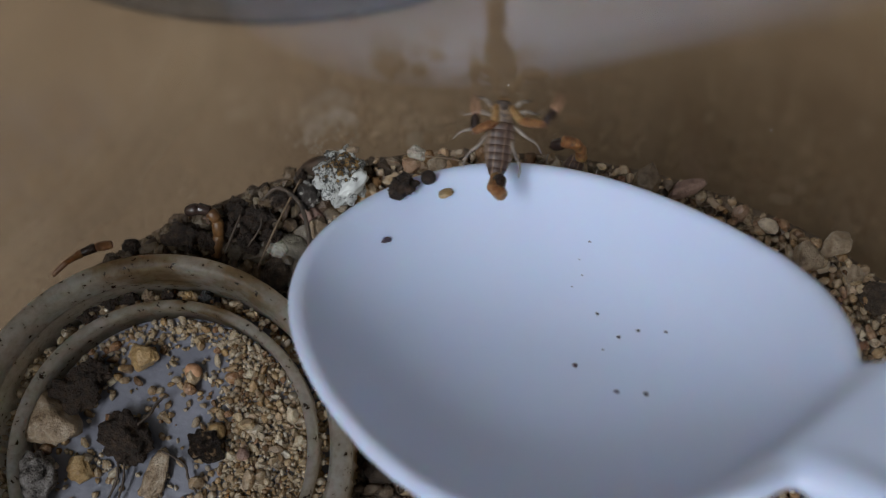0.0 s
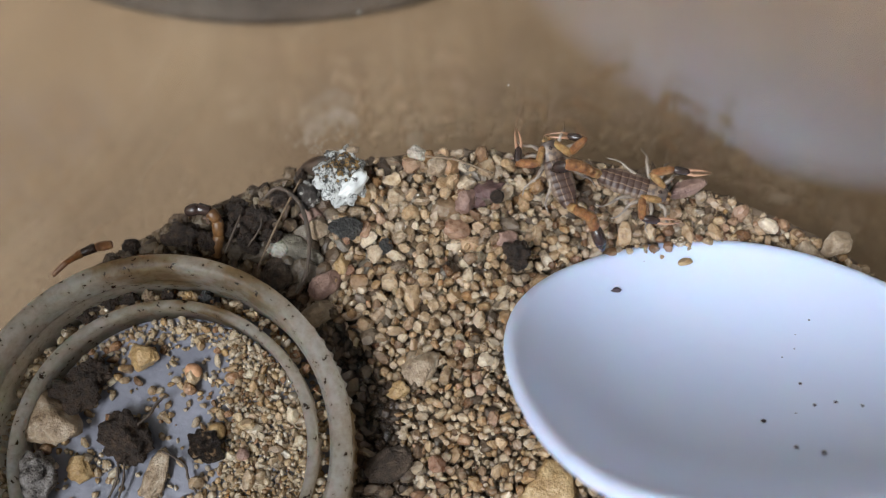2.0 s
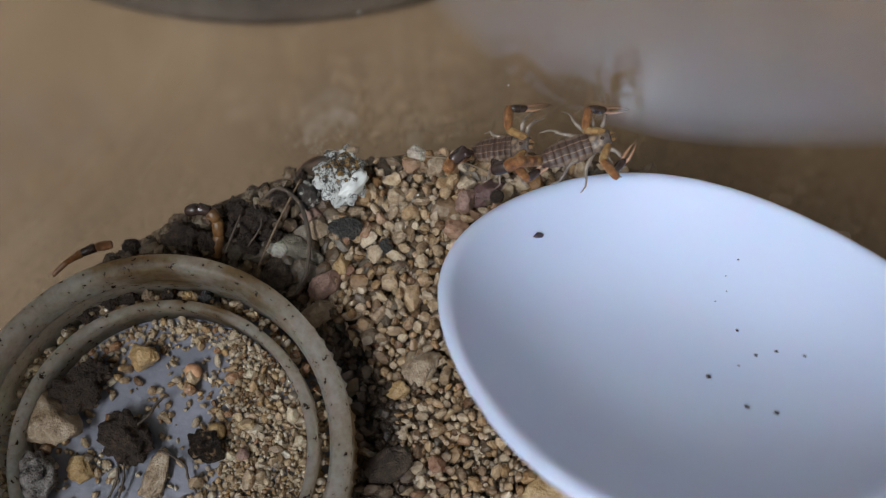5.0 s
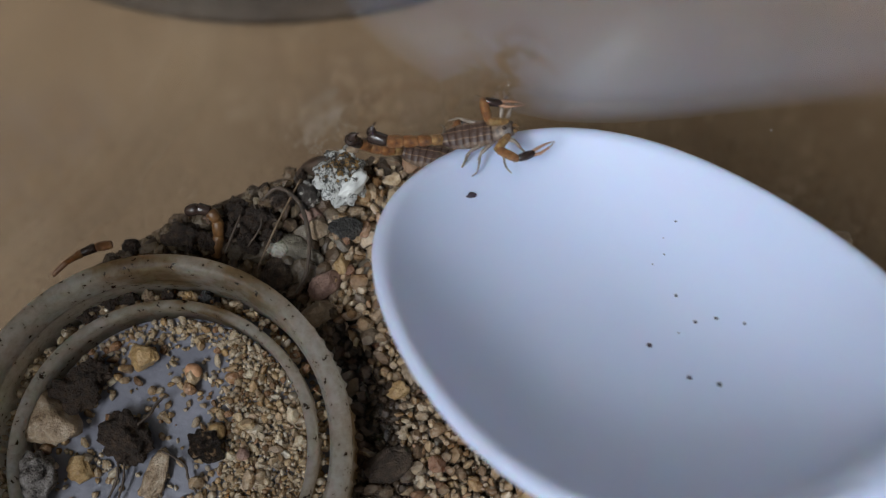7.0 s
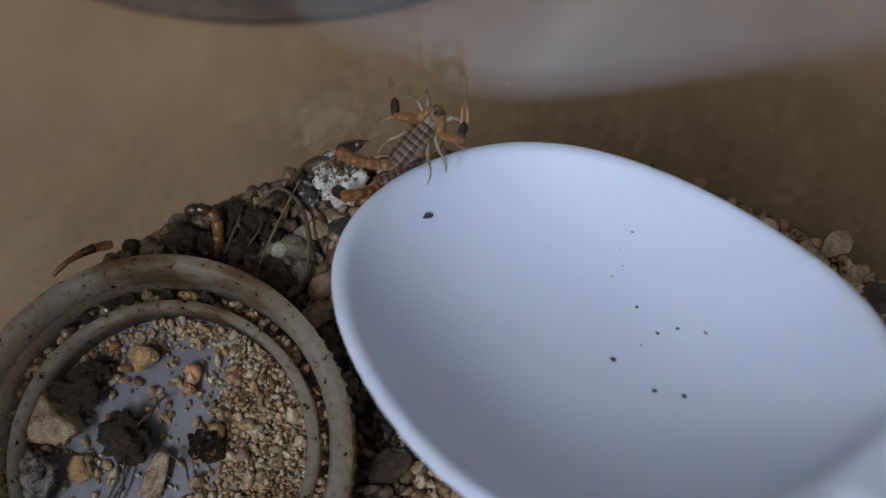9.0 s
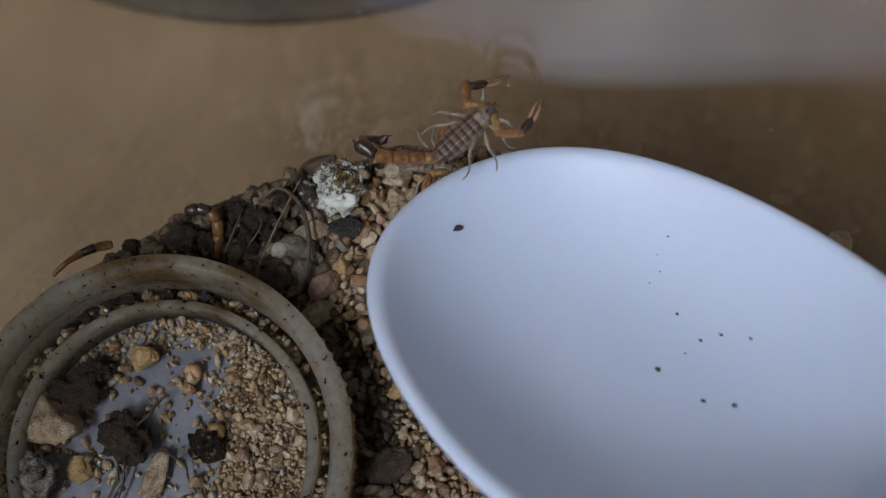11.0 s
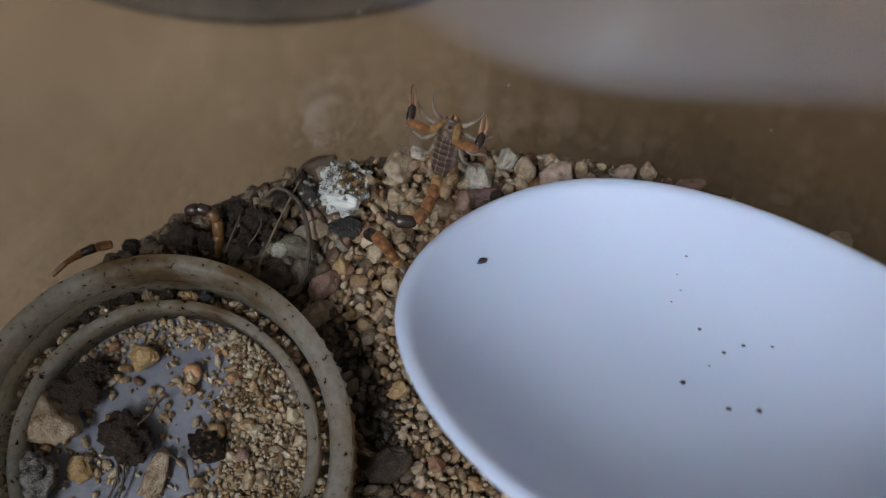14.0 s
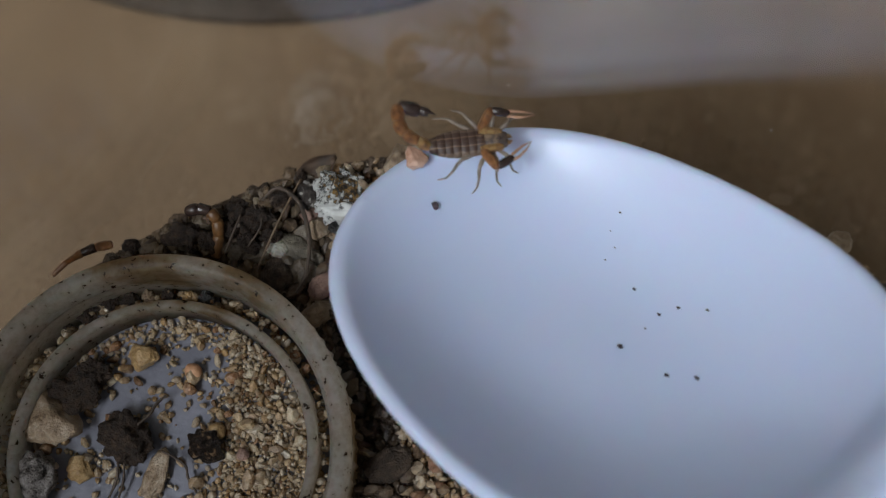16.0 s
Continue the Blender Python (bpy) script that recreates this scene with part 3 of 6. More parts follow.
loose("amber_stone", lump(26, 0.8, 0.75, 0.7, 0.12), m_amber_stone, -18.84, -15.50, -0.60, "small amber stone inside the cap", "stone")
loose("flat_stone", angular(27, 1.15, 1.9, 0.7), m_tan_stone, -23.60, -18.90, -0.90, "flat yellowish oval stone inside the cap", "stone", -12)
loose("amber_stone", angular(28, 0.95, 1.2, 0.7), m_amber_stone, -29.91, -18.51, -0.90, "small amber stone inside the cap", "stone", 30)
loose("amber_stone", angular(29, 1.3, 1.1, 0.9), m_amber_stone, -25.44, -9.29, -0.60, "rounded amber stone inside the cap", "stone")
loose("seed_ball", lump(30, 0.55, 0.55, 0.5, 0.05), m_red_stone, -16.51, -17.35, -0.50, "small round brown pellet inside the cap", "pellet")
loose("orange_stone", lump(33, 0.75, 0.7, 0.55, 0.12), mixed("orange_stone", [(0.3, (0.42, 0.20, 0.10)), (0.7, (0.55, 0.32, 0.18))], 500, 0.5), -21.07, -10.45, -0.80, "small orange stone inside the cap", "stone")
for k, (x, y, s, mt) in enumerate(((-30.0, -5.6, 1.35, m_clod), (-28.1, -4.8, 1.0, m_clod), (-26.4, -4.4, 0.95, m_clod), (-24.8, -4.3, 0.8, m_straw), (-23.1, -4.25, 0.75, m_clod), (-21.4, -4.3, 0.7, m_amber_stone), (-20.0, -4.4, 0.9, m_dark_stone), (-31.8, -6.7, 0.9, m_clod))):
    loose("debris_lump", clod(40 + k, s * 0.85, s * 0.7, s * 0.7, 22), mt, x, y, 0.7, "small lump of debris caught between cap skirt and seal ring", "debris", k * 37)


def strand(name, pts, radius, material, label, category="twig"):
    """A thin root or straw along a smooth line."""
    p = [Vector(q) for q in pts]
    path = []
    for i in range(len(p) - 1):
        a, b, c, d = p[max(i - 1, 0)], p[i], p[i + 1], p[min(i + 2, len(p) - 1)]
        for s in range(5):
            t = s / 5
            path.append(0.5 * (2 * b + (c - a) * t + (2 * a - 5 * b + 4 * c - d) * t * t + (3 * b - a - 3 * c + d) * t ** 3))
    path.append(p[-1])
    rad = [radius * (0.7 + 0.25 * math.sin(3.1 * i / len(path)) + 0.12 * math.sin(i * 2.3) + 0.1 * math.sin(i * 5.1 + 1)) for i in range(len(path))]
    ob = part(name, tube(bmesh.new(), path, rad, 7), material)
    return tagged(ob, label, category)


strand("rootlet", [(-25.05, -15.02, 0.70), (-24.18, -14.14, 0.40), (-23.69, -13.17, 0.10), (-23.01, -12.59, 0.00)], 0.14, m_twig, "thin dark rootlet inside the cap")
strand("rootlet", [(-26.61, -18.03, 0.00), (-26.80, -19.48, -0.40), (-27.58, -21.23, -0.80)], 0.13, m_twig, "thin dark rootlet inside the cap")
strand("rootlet", [(-26.12, -18.03, 0.00), (-26.22, -19.68, -0.40), (-26.80, -21.42, -0.80)], 0.12, m_twig, "thin dark rootlet inside the cap")
strand("rootlet", [(-23.21, -17.06, -0.40), (-21.36, -18.12, -0.60), (-20.97, -19.29, -0.70), (-20.20, -20.45, -0.70)], 0.13, m_twig, "thin dark rootlet inside the cap")

# soil, stones and litter by the wall behind the cap
for k, (x, y, sx, sy, sz, rz) in enumerate(((-22.0, 0.9, 1.9, 1.3, 1.2, 5), (-17.6, 3.1, 1.5, 1.2, 1.2, 30), (-15.7, 2.6, 1.5, 1.4, 1.3, 0), (-18.4, 1.6, 1.1, 1.0, 1.0, 50), (-13.9, 4.3, 1.3, 1.0, 1.0, 20), (-16.8, 1.0, 1.2, 0.9, 0.9, 80), (-20.0, 0.4, 1.1, 1.0, 0.9, 10), (-14.7, 0.9, 1.0, 0.9, 0.8, 0))):
    loose("soil_clod", clod(60 + k, sx * 0.9, sy * 0.9, sz * 0.9, 26), m_clod, x, y, height(x, y) + 0.5, "dark brown soil clod by the tub wall", "clod", rz)
for nm, x, y, s, mt, lab in (("dark_stone", -8.5, 1.8, (1.35, 1.0, 0.9), m_dark_stone, "dark grey cracked pebble in the gravel"), ("reddish_stone", -10.0, -3.3, (1.35, 1.1, 0.9), m_red_stone, "dusky pink pebble in the gravel"),
                           ("grey_stone", -12.4, -0.2, (0.95, 2.6, 0.7), m_green_stone, "long grey-green flat stone in the soil"), ("brown_stone", -14.2, -2.2, (1.2, 1.2, 0.9), m_earth_stone, "rounded brown pebble beside the cap"),
                           ("brown_stone", -11.1, 3.0, (1.1, 0.85, 0.8), m_red_stone, "rounded brown pebble in the gravel"), ("tan_stone", -10.6, 1.7, (0.9, 0.8, 0.7), m_tan_stone, "tan pebble in the gravel"),
                           ("pale_stone", -14.1, -0.2, (1.0, 0.75, 0.7), m_quartz, "pale pebble on the soil"), ("grey_stone", -8.6, -1.3, (0.8, 0.8, 0.7), m_amber_stone, "yellow-brown pebble in the gravel"),
                           ("red_stone", 3.7, 4.9, (1.5, 1.0, 0.9), mixed("dark_red_stone", [(0.3, (0.06, 0.03, 0.03)), (0.7, (0.15, 0.08, 0.07))], 600, 0.6, 0.6, 0.0004), "dark red-brown stone in the gravel"), ("pink_stone", 1.9, 4.3, (1.0, 0.9, 0.8), m_red_stone, "pink stone in the gravel"),
                           ("quartz_stone", -2.2, 8.3, (0.95, 0.75, 0.6), m_quartz, "translucent pale quartz stone by the tub wall"), ("tan_stone", -0.3, 7.3, (1.25, 0.9, 0.8), m_tan_stone, "tan stone by the tub wall"),
                           ("dark_slate", -4.6, -18.5, (2.0, 1.2, 0.9), m_earth_stone, "dark brown stone beside the cap"), ("amber_stone", -3.7, -12.1, (0.95, 0.8, 0.7), m_amber_stone, "orange-brown stone in the gravel"),
                           ("tan_stone", -1.9, -10.3, (1.9, 1.6, 0.9), m_tan_stone, "large pale tan stone in the gravel"), ("yellow_stone", 8.3, -21.2, (3.0, 2.2, 1.4), m_amber_stone, "large rounded yellow-brown stone in the gravel"),
                           ("tan_stone", -10.5, -5.4, (1.5, 1.3, 0.8), m_tan_stone, "grey-brown stone beside the cap"), ("brown_stone", 33.2, -0.1, (1.2, 1.0, 0.8), m_tan_stone, "tan pebble by the tub wall"),
                           ("brown_stone", 34.6, -2.5, (1.0, 0.9, 0.8), m_tan_stone, "tan pebble by the tub wall"), ("tan_stone", 31.1, -0.8, (1.4, 1.2, 0.9), m_tan_stone, "grey-brown pebble by the tub wall"),
                           ("dark_stone", 36.6, -4.2, (1.3, 1.5, 0.9), m_earth_stone, "dark brown pebble by the tub wall"), ("brown_stone", 20.9, 5.3, (1.6, 0.7, 0.7), m_red_stone, "red-brown flat pebble by the tub wall"),
                           ("dark_stone", -5.0, 0.2, (0.7, 0.6, 0.5), m_dark_stone, "small black pebble in the gravel"), ("brown_stone", 5.6, 1.0, (0.9, 0.8, 0.6), m_red_stone, "small brown pebble in the gravel")):
    loose(nm, angular(int(abs(x * 7 + y * 13)) + 3, *s), mt, x, y, height(x, y) + 0.15, lab, "stone", (x * 31) % 90)
loose("dark_crumb", lump(81, 0.7, 0.5, 0.5, 0.3), m_clod, -26.6, 0.2, 0.7, "small black crumb by the tub wall", "crumb")

strand("root", [(-15.6, 4.0, 0.9), (-14.2, 4.9, 1.9), (-12.6, 4.0, 2.1), (-11.8, 2.6, 1.9), (-11.3, 0.3, 1.7), (-11.5, -2.4, 1.5), (-12.4, -4.0, 0.8)], 0.2, m_twig, "dark curved root lying on the gravel")
strand("straw", [(-12.2, 5.8, 1.6), (-13.2, 3.5, 2.0), (-14.4, 0.9, 1.8), (-15.8, -2.2, 1.0)], 0.1, m_straw, "thin brown straw lying over the soil")
strand("straw", [(-1.5, 7.8, 1.7), (1.0, 7.6, 1.5), (4.3, 6.4, 1.3)], 0.11, m_straw, "thin dry straw by the tub wall")
strand("straw", [(-11.2, -4.6, 0.9), (-9.6, -4.9, 1.1), (-8.6, -5.3, 0.9)], 0.07, m_straw, "thin dry fibre on the gravel")
strand("rootlet", [(-17.2, 2.6, 1.7), (-17.9, 0.8, 1.5), (-18.6, -0.6, 0.8)], 0.12, m_twig, "thin dark rootlet on the soil")
strand("rootlet", [(-16.2, 3.6, 1.4), (-15.4, 1.8, 1.7), (-16.6, 0.0, 1.0)], 0.1, m_twig, "thin dark rootlet on the soil")


def leaf_scrap(x, y, z, rz, s):
    bm = bmesh.new()
    n = 9
    top_, low_ = [], []
    for i in range(n):
        t = i / (n - 1)
        w = 0.8 * math.sin(math.pi * min(0.98, t * 0.9 + 0.08))
        for lst, dz in ((top_, 0.06), (low_, 0.0)):
            lst.append([bm.verts.new((s * (2 * t - 1) * 1.3, s * w * q, s * (0.45 * (2 * t - 1) ** 2 + 0.5 * q * q) + dz)) for q in (-1, -0.5, 0, 0.5, 1)])
    for lst in (top_, low_):
        for a, b in zip(lst, lst[1:]):
            for k in range(4):
                bm.faces.new((a[k], a[k + 1], b[k + 1], b[k]))
    for a, b in ((0, 1),):
        for i in range(n - 1):
            for k in (0, 4):
                bm.faces.new((top_[i][k], top_[i + 1][k], low_[i + 1][k], low_[i][k]))
        for i in (0, n - 1):
            for k in range(4):
                bm.faces.new((top_[i][k], top_[i][k + 1], low_[i][k + 1], low_[i][k]))
    return loose("dead_leaf", bm, m_leaf, x, y, z, "curled dark dead leaf scrap by the tub wall", "leaf", rz)


leaf_scrap(-10.9, 6.6, 0.5, 35, 1.6)
loose("soil_clod", lump(83, 1.0, 1.2, 0.9, 0.35, 3, 2.5), mixed("speckled_soil", [(0.42, (0.04, 0.03, 0.025)), (0.55, (0.10, 0.08, 0.07)), (0.6, (0.5, 0.47, 0.42))], 1800, 0.8, 0.9, 0.0005), -11.6, 4.6, 1.0, "dark soil clod with pale speckles by the white stone", "clod")

_r = random.Random(31)
CRUMBS = [clod(300, 0.5, 0.42, 0.4, 16), clod(301, 0.62, 0.4, 0.36, 16), lump(302, 0.6, 0.45, 0.3, 0.5, 3, 2.4), lump(303, 0.85, 0.22, 0.16, 0.4, 3, 2.0)]
CRUMBS = [part("soil_crumb", bm, mt) for bm, mt in zip(CRUMBS, (m_clod, m_clod, m_earth_grain, m_leaf))]
for k in range(64):
    x = _r.uniform(-31, -9.5)
    y = TUB_Y + math.sqrt((TUB_R - _r.uniform(0.6, 2.4) - (_r.uniform(0, 4.5) if k % 2 else 0)) ** 2 - (x - TUB_X) ** 2)
    if k > 3 and (capped(x, y, 16.0) or math.hypot(x + 8.7, y - 6) < 2.6):
        continue
    if k < 4:
        x, y = -17.0 - 1.7 * k, 3.6 - 0.5 * k
    ob = CRUMBS[k] if k < 4 else new("soil_crumb", CRUMBS[k % 4].data)
    q = _r.uniform(0.7, 1.5)
    ob.matrix_basis = Matrix.LocRotScale(Vector((x, y, height(x, y) + 0.35)) * MM, Euler((_r.uniform(-0.6, 0.6), _r.uniform(-0.6, 0.6), _r.uniform(0, 6.28))), (q, q, q))
    tagged(ob, ("dark brown soil crumb by the tub wall", "dark brown soil crumb by the tub wall", "brown stony crumb by the tub wall", "dark scrap of dead leaf by the tub wall")[k % 4], ("crumb", "crumb", "crumb", "leaf")[k % 4], "crumbs along the tub wall")

# stone with a white crust
white_stone = thing("white_stone", pm(-9, 6, 1.5), "stone with a cracked white fungus crust by the wall", "stone")
cr = cut_stone(94, 5, 0.55, 0.9, 0.2)
for v in cr.verts:
    d = v.co.normalized()
    k = 1 + 0.13 * noise.noise(d * 3.4 + Vector((7, 1, 3))) + 0.07 * noise.noise(d * 9.0 + Vector((2, 5, 8))) + 0.04 * noise.noise(d * 19.0)
    v.co = Vector((v.co.x * 1.95 * k, v.co.y * 2.35 * k, v.co.z * 1.6 * k))
part("stone_body", cr, m_crust, white_stone, "white flaking crust with brown and black patches")
cr = lump(92, 1.45, 0.72, 0.9, 0.22, 4, 1.5)
for v in cr.verts:
    v.co = Matrix.Rotation(radians(46), 3, "Z") @ v.co + Vector((1.1, -1.15, 0.5))
part("smooth_crust", cr, m_white, white_stone, "smooth white crust")
cr = lump(95, 0.62, 0.3, 0.3, 0.2, 3)
for v in cr.verts:
    v.co += Vector((0.9, 1.85, 0.9))
part("crust_chip", cr, m_tan_stone, white_stone, "small beige chip stuck on top")
for k, (x, y, z, q) in enumerate(((-1.6, 0.5, 0.55, 30), (-1.45, -0.5, 0.7, 80), (-0.9, 1.5, 0.9, 10), (0.1, 1.75, 0.8, 60), (-1.0, -1.3, 0.6, 120), (1.4, 0.6, 0.7, 100))):
    cr = lump(96 + k, 0.62, 0.3, 0.22, 0.5, 3, 2.2)
    for v in cr.verts:
        v.co = Matrix.Rotation(radians(q), 3, "Z") @ v.co + Vector((x, y, z))
    part("crust_flake", cr, m_crust, white_stone, "raised white flake")

# ---- the spoon ----
SP_A, SP_B, SP_K, SP_C, SP_K2, SP_D, SP_C2 = 20.96, 15.369, -0.0763, 1.174, 0.1403, 6.298, 1.411


def bowl_point(r, a):
    """A point of the bowl's upper face: r from 0 (middle) to 1 (outline); the lip begins at 0.95."""
    u = r * math.cos(a)
    y = r * math.sin(a) * SP_B * (1 - SP_K * u + SP_K2 * u * u)
    s = min(1.0, (r / 0.95) ** 3)
    a = (a + math.pi) % (2 * math.pi) - math.pi
    return Vector((SP_A * u, y, SP_C * u * u + SP_C2 * u ** 3 - SP_D * (1 - s) - 1.7 * s * math.exp(-((a - 0.25) / 0.42) ** 2)))


def bowl_at(x, y):
    """Height of the bowl's upper face over a point of its plan."""
    u = x / SP_A
    v = y / (SP_B * (1 - SP_K * u + SP_K2 * u * u))
    return bowl_point(min(1.0, math.hypot(u, v)), math.atan2(v, u)).z


def moulded(raw, cut):
    """Melts bowl and handle into one moulded skin, then parts them again beyond the neck."""
    one = bmesh.new()
    for ob in raw:
        one.from_mesh(ob.data)
    me = bpy.data.meshes.new("melt")
    one.to_mesh(me)
    one.free()
    melt = new("melt", me)
    grid = melt.modifiers.new("grid", "REMESH")
    grid.mode, grid.voxel_size = "VOXEL", 0.00032
    soft_ = melt.modifiers.new("soft", "SMOOTH")
    soft_.factor, soft_.iterations = 0.5, 14
    whole = bpy.data.meshes.new_from_object(melt.evaluated_get(bpy.context.evaluated_depsgraph_get()))
    bpy.data.objects.remove(melt)
    for ob, side_ in zip(raw, (-1, 1)):
        bm = bmesh.new()
        bm.from_mesh(whole)
        bmesh.ops.delete(bm, geom=[f for f in bm.faces if (f.calc_center_median().x - cut * MM) * side_ < 0], context="FACES")
        for f in bm.faces:
            f.smooth = True
        bm.to_mesh(ob.data)
        bm.free()


def build_spoon():
    sp = thing("spoon", pm(8, -9, 11), "white plastic teaspoon, slightly dirty with dark specks", "spoon")
    bm = bmesh.new()
    n = 128
    steps = [0.04, 0.12, 0.22, 0.32, 0.42, 0.52, 0.62, 0.7, 0.78, 0.84, 0.89, 0.925]
    rings = []
    for r in steps:
        rings.append([bm.verts.new(bowl_point(r, 2 * math.pi * k / n)) for k in range(n)])
    # rolled lip, then the underside
    for r, dz in ((0.95, 0.0), (0.968, 0.16), (0.986, 0.16), (1.003, 0.02), (1.016, -0.25), (1.022, -0.6), (1.018, -0.95), (1.0, -1.25), (0.975, -1.4)):
        rings.append([bm.verts.new(bowl_point(r, 2 * math.pi * k / n) + Vector((0, 0, dz))) for k in range(n)])
    for r in reversed(steps[:-1]):
        rings.append([bm.verts.new(bowl_point(r, 2 * math.pi * k / n) - Vector((0, 0, 1.2))) for k in range(n)])
    for a, b in zip(rings, rings[1:]):
        for k in range(n):
            bm.faces.new((a[k], a[(k + 1) % n], b[(k + 1) % n], b[k]))
    bm.faces.new(rings[0][::-1])
    bm.faces.new(rings[-1])
    raw = [part("bowl", bm, m_spoon, sp)]
    # handle: grows out of the bowl's end, raised along both edges
    bm = bmesh.new()
    n, rows = 29, []
    along = [17.6 + 0.3 * i for i in range(16)] + [22.4 + 0.8 * i for i in range(6)] + [27.2 + 4.0 * i for i in range(19)]
    for x in along:
        up, low = [], []
        t = max(0.0, (x - 22.0) / 78)
        u = min(0.999, x / SP_A)
        low_rim = -0.96 * SP_B * (1 - SP_K * u + SP_K2 * u * u) * math.sqrt(1 - u * u)
        low_edge = max(low_rim, -0.6 - 4.2 * math.exp(-(x - 19.0) / 0.8)) if x < 20.5 else -0.6 - 4.2 * math.exp(-(x - 19.0) / 0.8)
        high_edge = min(10.5, 8.6 + 0.8 * (x - 17.6))
        half = (high_edge - low_edge) / 2 - 1.0 * math.sin(math.pi * min(1, t * 1.3)) + 1.6 * t
        middle = (high_edge + low_edge) / 2
        w = min(1.0, max(0.0, (x - 17.6) / 3.0))
        w = w * w * (3 - 2 * w)
        for k in range(n):
            q = 2 * k / (n - 1) - 1
            y = middle + half * q
            ridge = 0.35 * math.exp(-((abs(q) - 0.7) / 0.2) ** 2) - 1.3 * max(0.0, (abs(q) - 0.72) / 0.28) ** 2
            ridge *= min(1.0, max(0.0, (x - 20.2) / 3.5))
            z = (bowl_at(x, y) + 0.03) * (1 - w) + (1.55 + ridge + 6.5 * t * t + 1.2 * t) * w
            up.append(bm.verts.new((x, y, z)))
            low.append(bm.verts.new((x, y, z - 1.15)))
        rows.append(up + low[::-1])
    for a, b in zip(rows, rows[1:]):
        m = len(a)
        for k in range(m):
            bm.faces.new((a[k], a[(k + 1) % m], b[(k + 1) % m], b[k]))
    bm.faces.new(rows[0][::-1])
    bm.faces.new(rows[-1])
    raw.append(part("handle", bm, m_spoon, sp))
    moulded(raw, 27.0)
    for k, (x, y, z, s) in enumerate(((-5.99, 10.34, -3.29, 0.10), (-1.58, 6.58, -5.68, 0.15), (1.19, 5.95, -5.86, 0.14), (2.01, 7.15, -5.52, 0.14), (3.93, 8.01, -5.06, 0.13), (4.03, 7.21, -5.43, 0.11), (0.66, 2.06, -6.28, 0.22), (4.76, 2.10, -6.09, 0.16), (6.63, 3.08, -5.76, 0.18), (1.09, 4.45, -6.11, 0.08), (-4.78, 8.18, -4.65, 0.07), (-4.78, 7.08, -5.09, 0.07), (-5.79, 8.94, -4.10, 0.06), (-2.99, 10.04, -4.14, 0.06), (-19.25, -0.46, -0.87, 0.09))):
        q = lump(100 + k, s * 1.1, s * 0.75, s * 0.5, 0.5, 2, 2.0)
        for v in q.verts:
            v.co += Vector((x, y, z + s * 0.3))
        part("speck", q, m_speck, sp, "tiny dark speck stuck to the plastic")
    return sp


spoon = build_spoon()
crumb = part("soil_crumb", angular(120, 0.26, 0.44, 0.26), m_speck, spoon, "dark soil crumb lying in the spoon")
clod_on_spoon = tagged(part("soil_clod", clod(121, 1.1, 1.2, 0.95, 40), m_clod), "brown knobbly soil clod shed from the spoon", "clod")
pellet = tagged(part("pellet", lump(122, 0.62, 0.62, 0.58, 0.05, 3), m_clod), "small round brown soil pellet shed from the spoon", "pellet")
flake = tagged(part("flake", angular(123, 0.45, 0.55, 0.25), m_amber_stone), "small orange-brown stone flake on the spoon", "flake")


DUG = []
for k, (sx, sy, sz, mt, lab) in enumerate(((1.7, 1.4, 1.1, m_tan_stone, "large tan translucent stone dug up by the wall"), (1.3, 1.1, 0.9, m_quartz, "pale grey quartz stone dug up from the gravel"), (0.9, 1.3, 0.8, m_quartz, "pale upright quartz stone by the wall"),
                                           (0.95, 1.1, 0.8, m_tan_stone, "grey-tan stone by the wall"), (1.7, 1.5, 1.0, m_pink, "pinkish glittering feldspar stone by the wall"), (1.6, 1.5, 0.9, m_tan_stone, "flat tan stone in the gravel"),
                                           (1.0, 1.2, 0.8, m_pink, "pink-tan pebble by the wall"), (1.0, 0.7, 0.6, m_amber_stone, "orange-brown pebble by the wall"), (0.8, 0.75, 0.6, m_quartz, "pale tan pebble in the gravel"), (1.0, 0.8, 0.7, m_dark_stone, "dark grey stone in the gravel"), (0.95, 0.7, 0.5, m_tan_stone, "yellow-tan pebble by the wall"))):
    DUG.append(tagged(part("dug_stone", angular(200 + k, sx * 0.9, sy * 0.9, sz * 0.9), mt), lab, "stone"))
spoon_pebble = tagged(part("pebble_on_spoon", angular(230, 0.85, 0.9, 0.7), mixed("rusty_pink_pebble", [(0.3, (0.40, 0.20, 0.13)), (0.7, (0.60, 0.40, 0.30))], 500, 0.4)), "rusty pink pebble lifted by the spoon", "pebble")


# ---- scorpions ----
def plate(bm, x0, x1, w0, w1, h0, h1, z0=0.0, n=16):
    """A rounded body plate between two cross-sections."""
    rows = []
    for t in (0.0, 0.08, 0.5, 0.9, 1.0):
        x, w, h = x0 + (x1 - x0) * t, w0 + (w1 - w0) * t, h0 + (h1 - h0) * t
        s = 0.9 if t in (0.0, 1.0) else 1.0
        rows.append([bm.verts.new((x, w * s * math.cos(2 * math.pi * k / n), z0 + h * s * math.sin(2 * math.pi * k / n))) for k in range(n)])
    for a, b in zip(rows, rows[1:]):
        for k in range(n):
            bm.faces.new((a[k], a[(k + 1) % n], b[(k + 1) % n], b[k]))
    bm.faces.new(rows[0][::-1])
    bm.faces.new(rows[-1])
    return bm


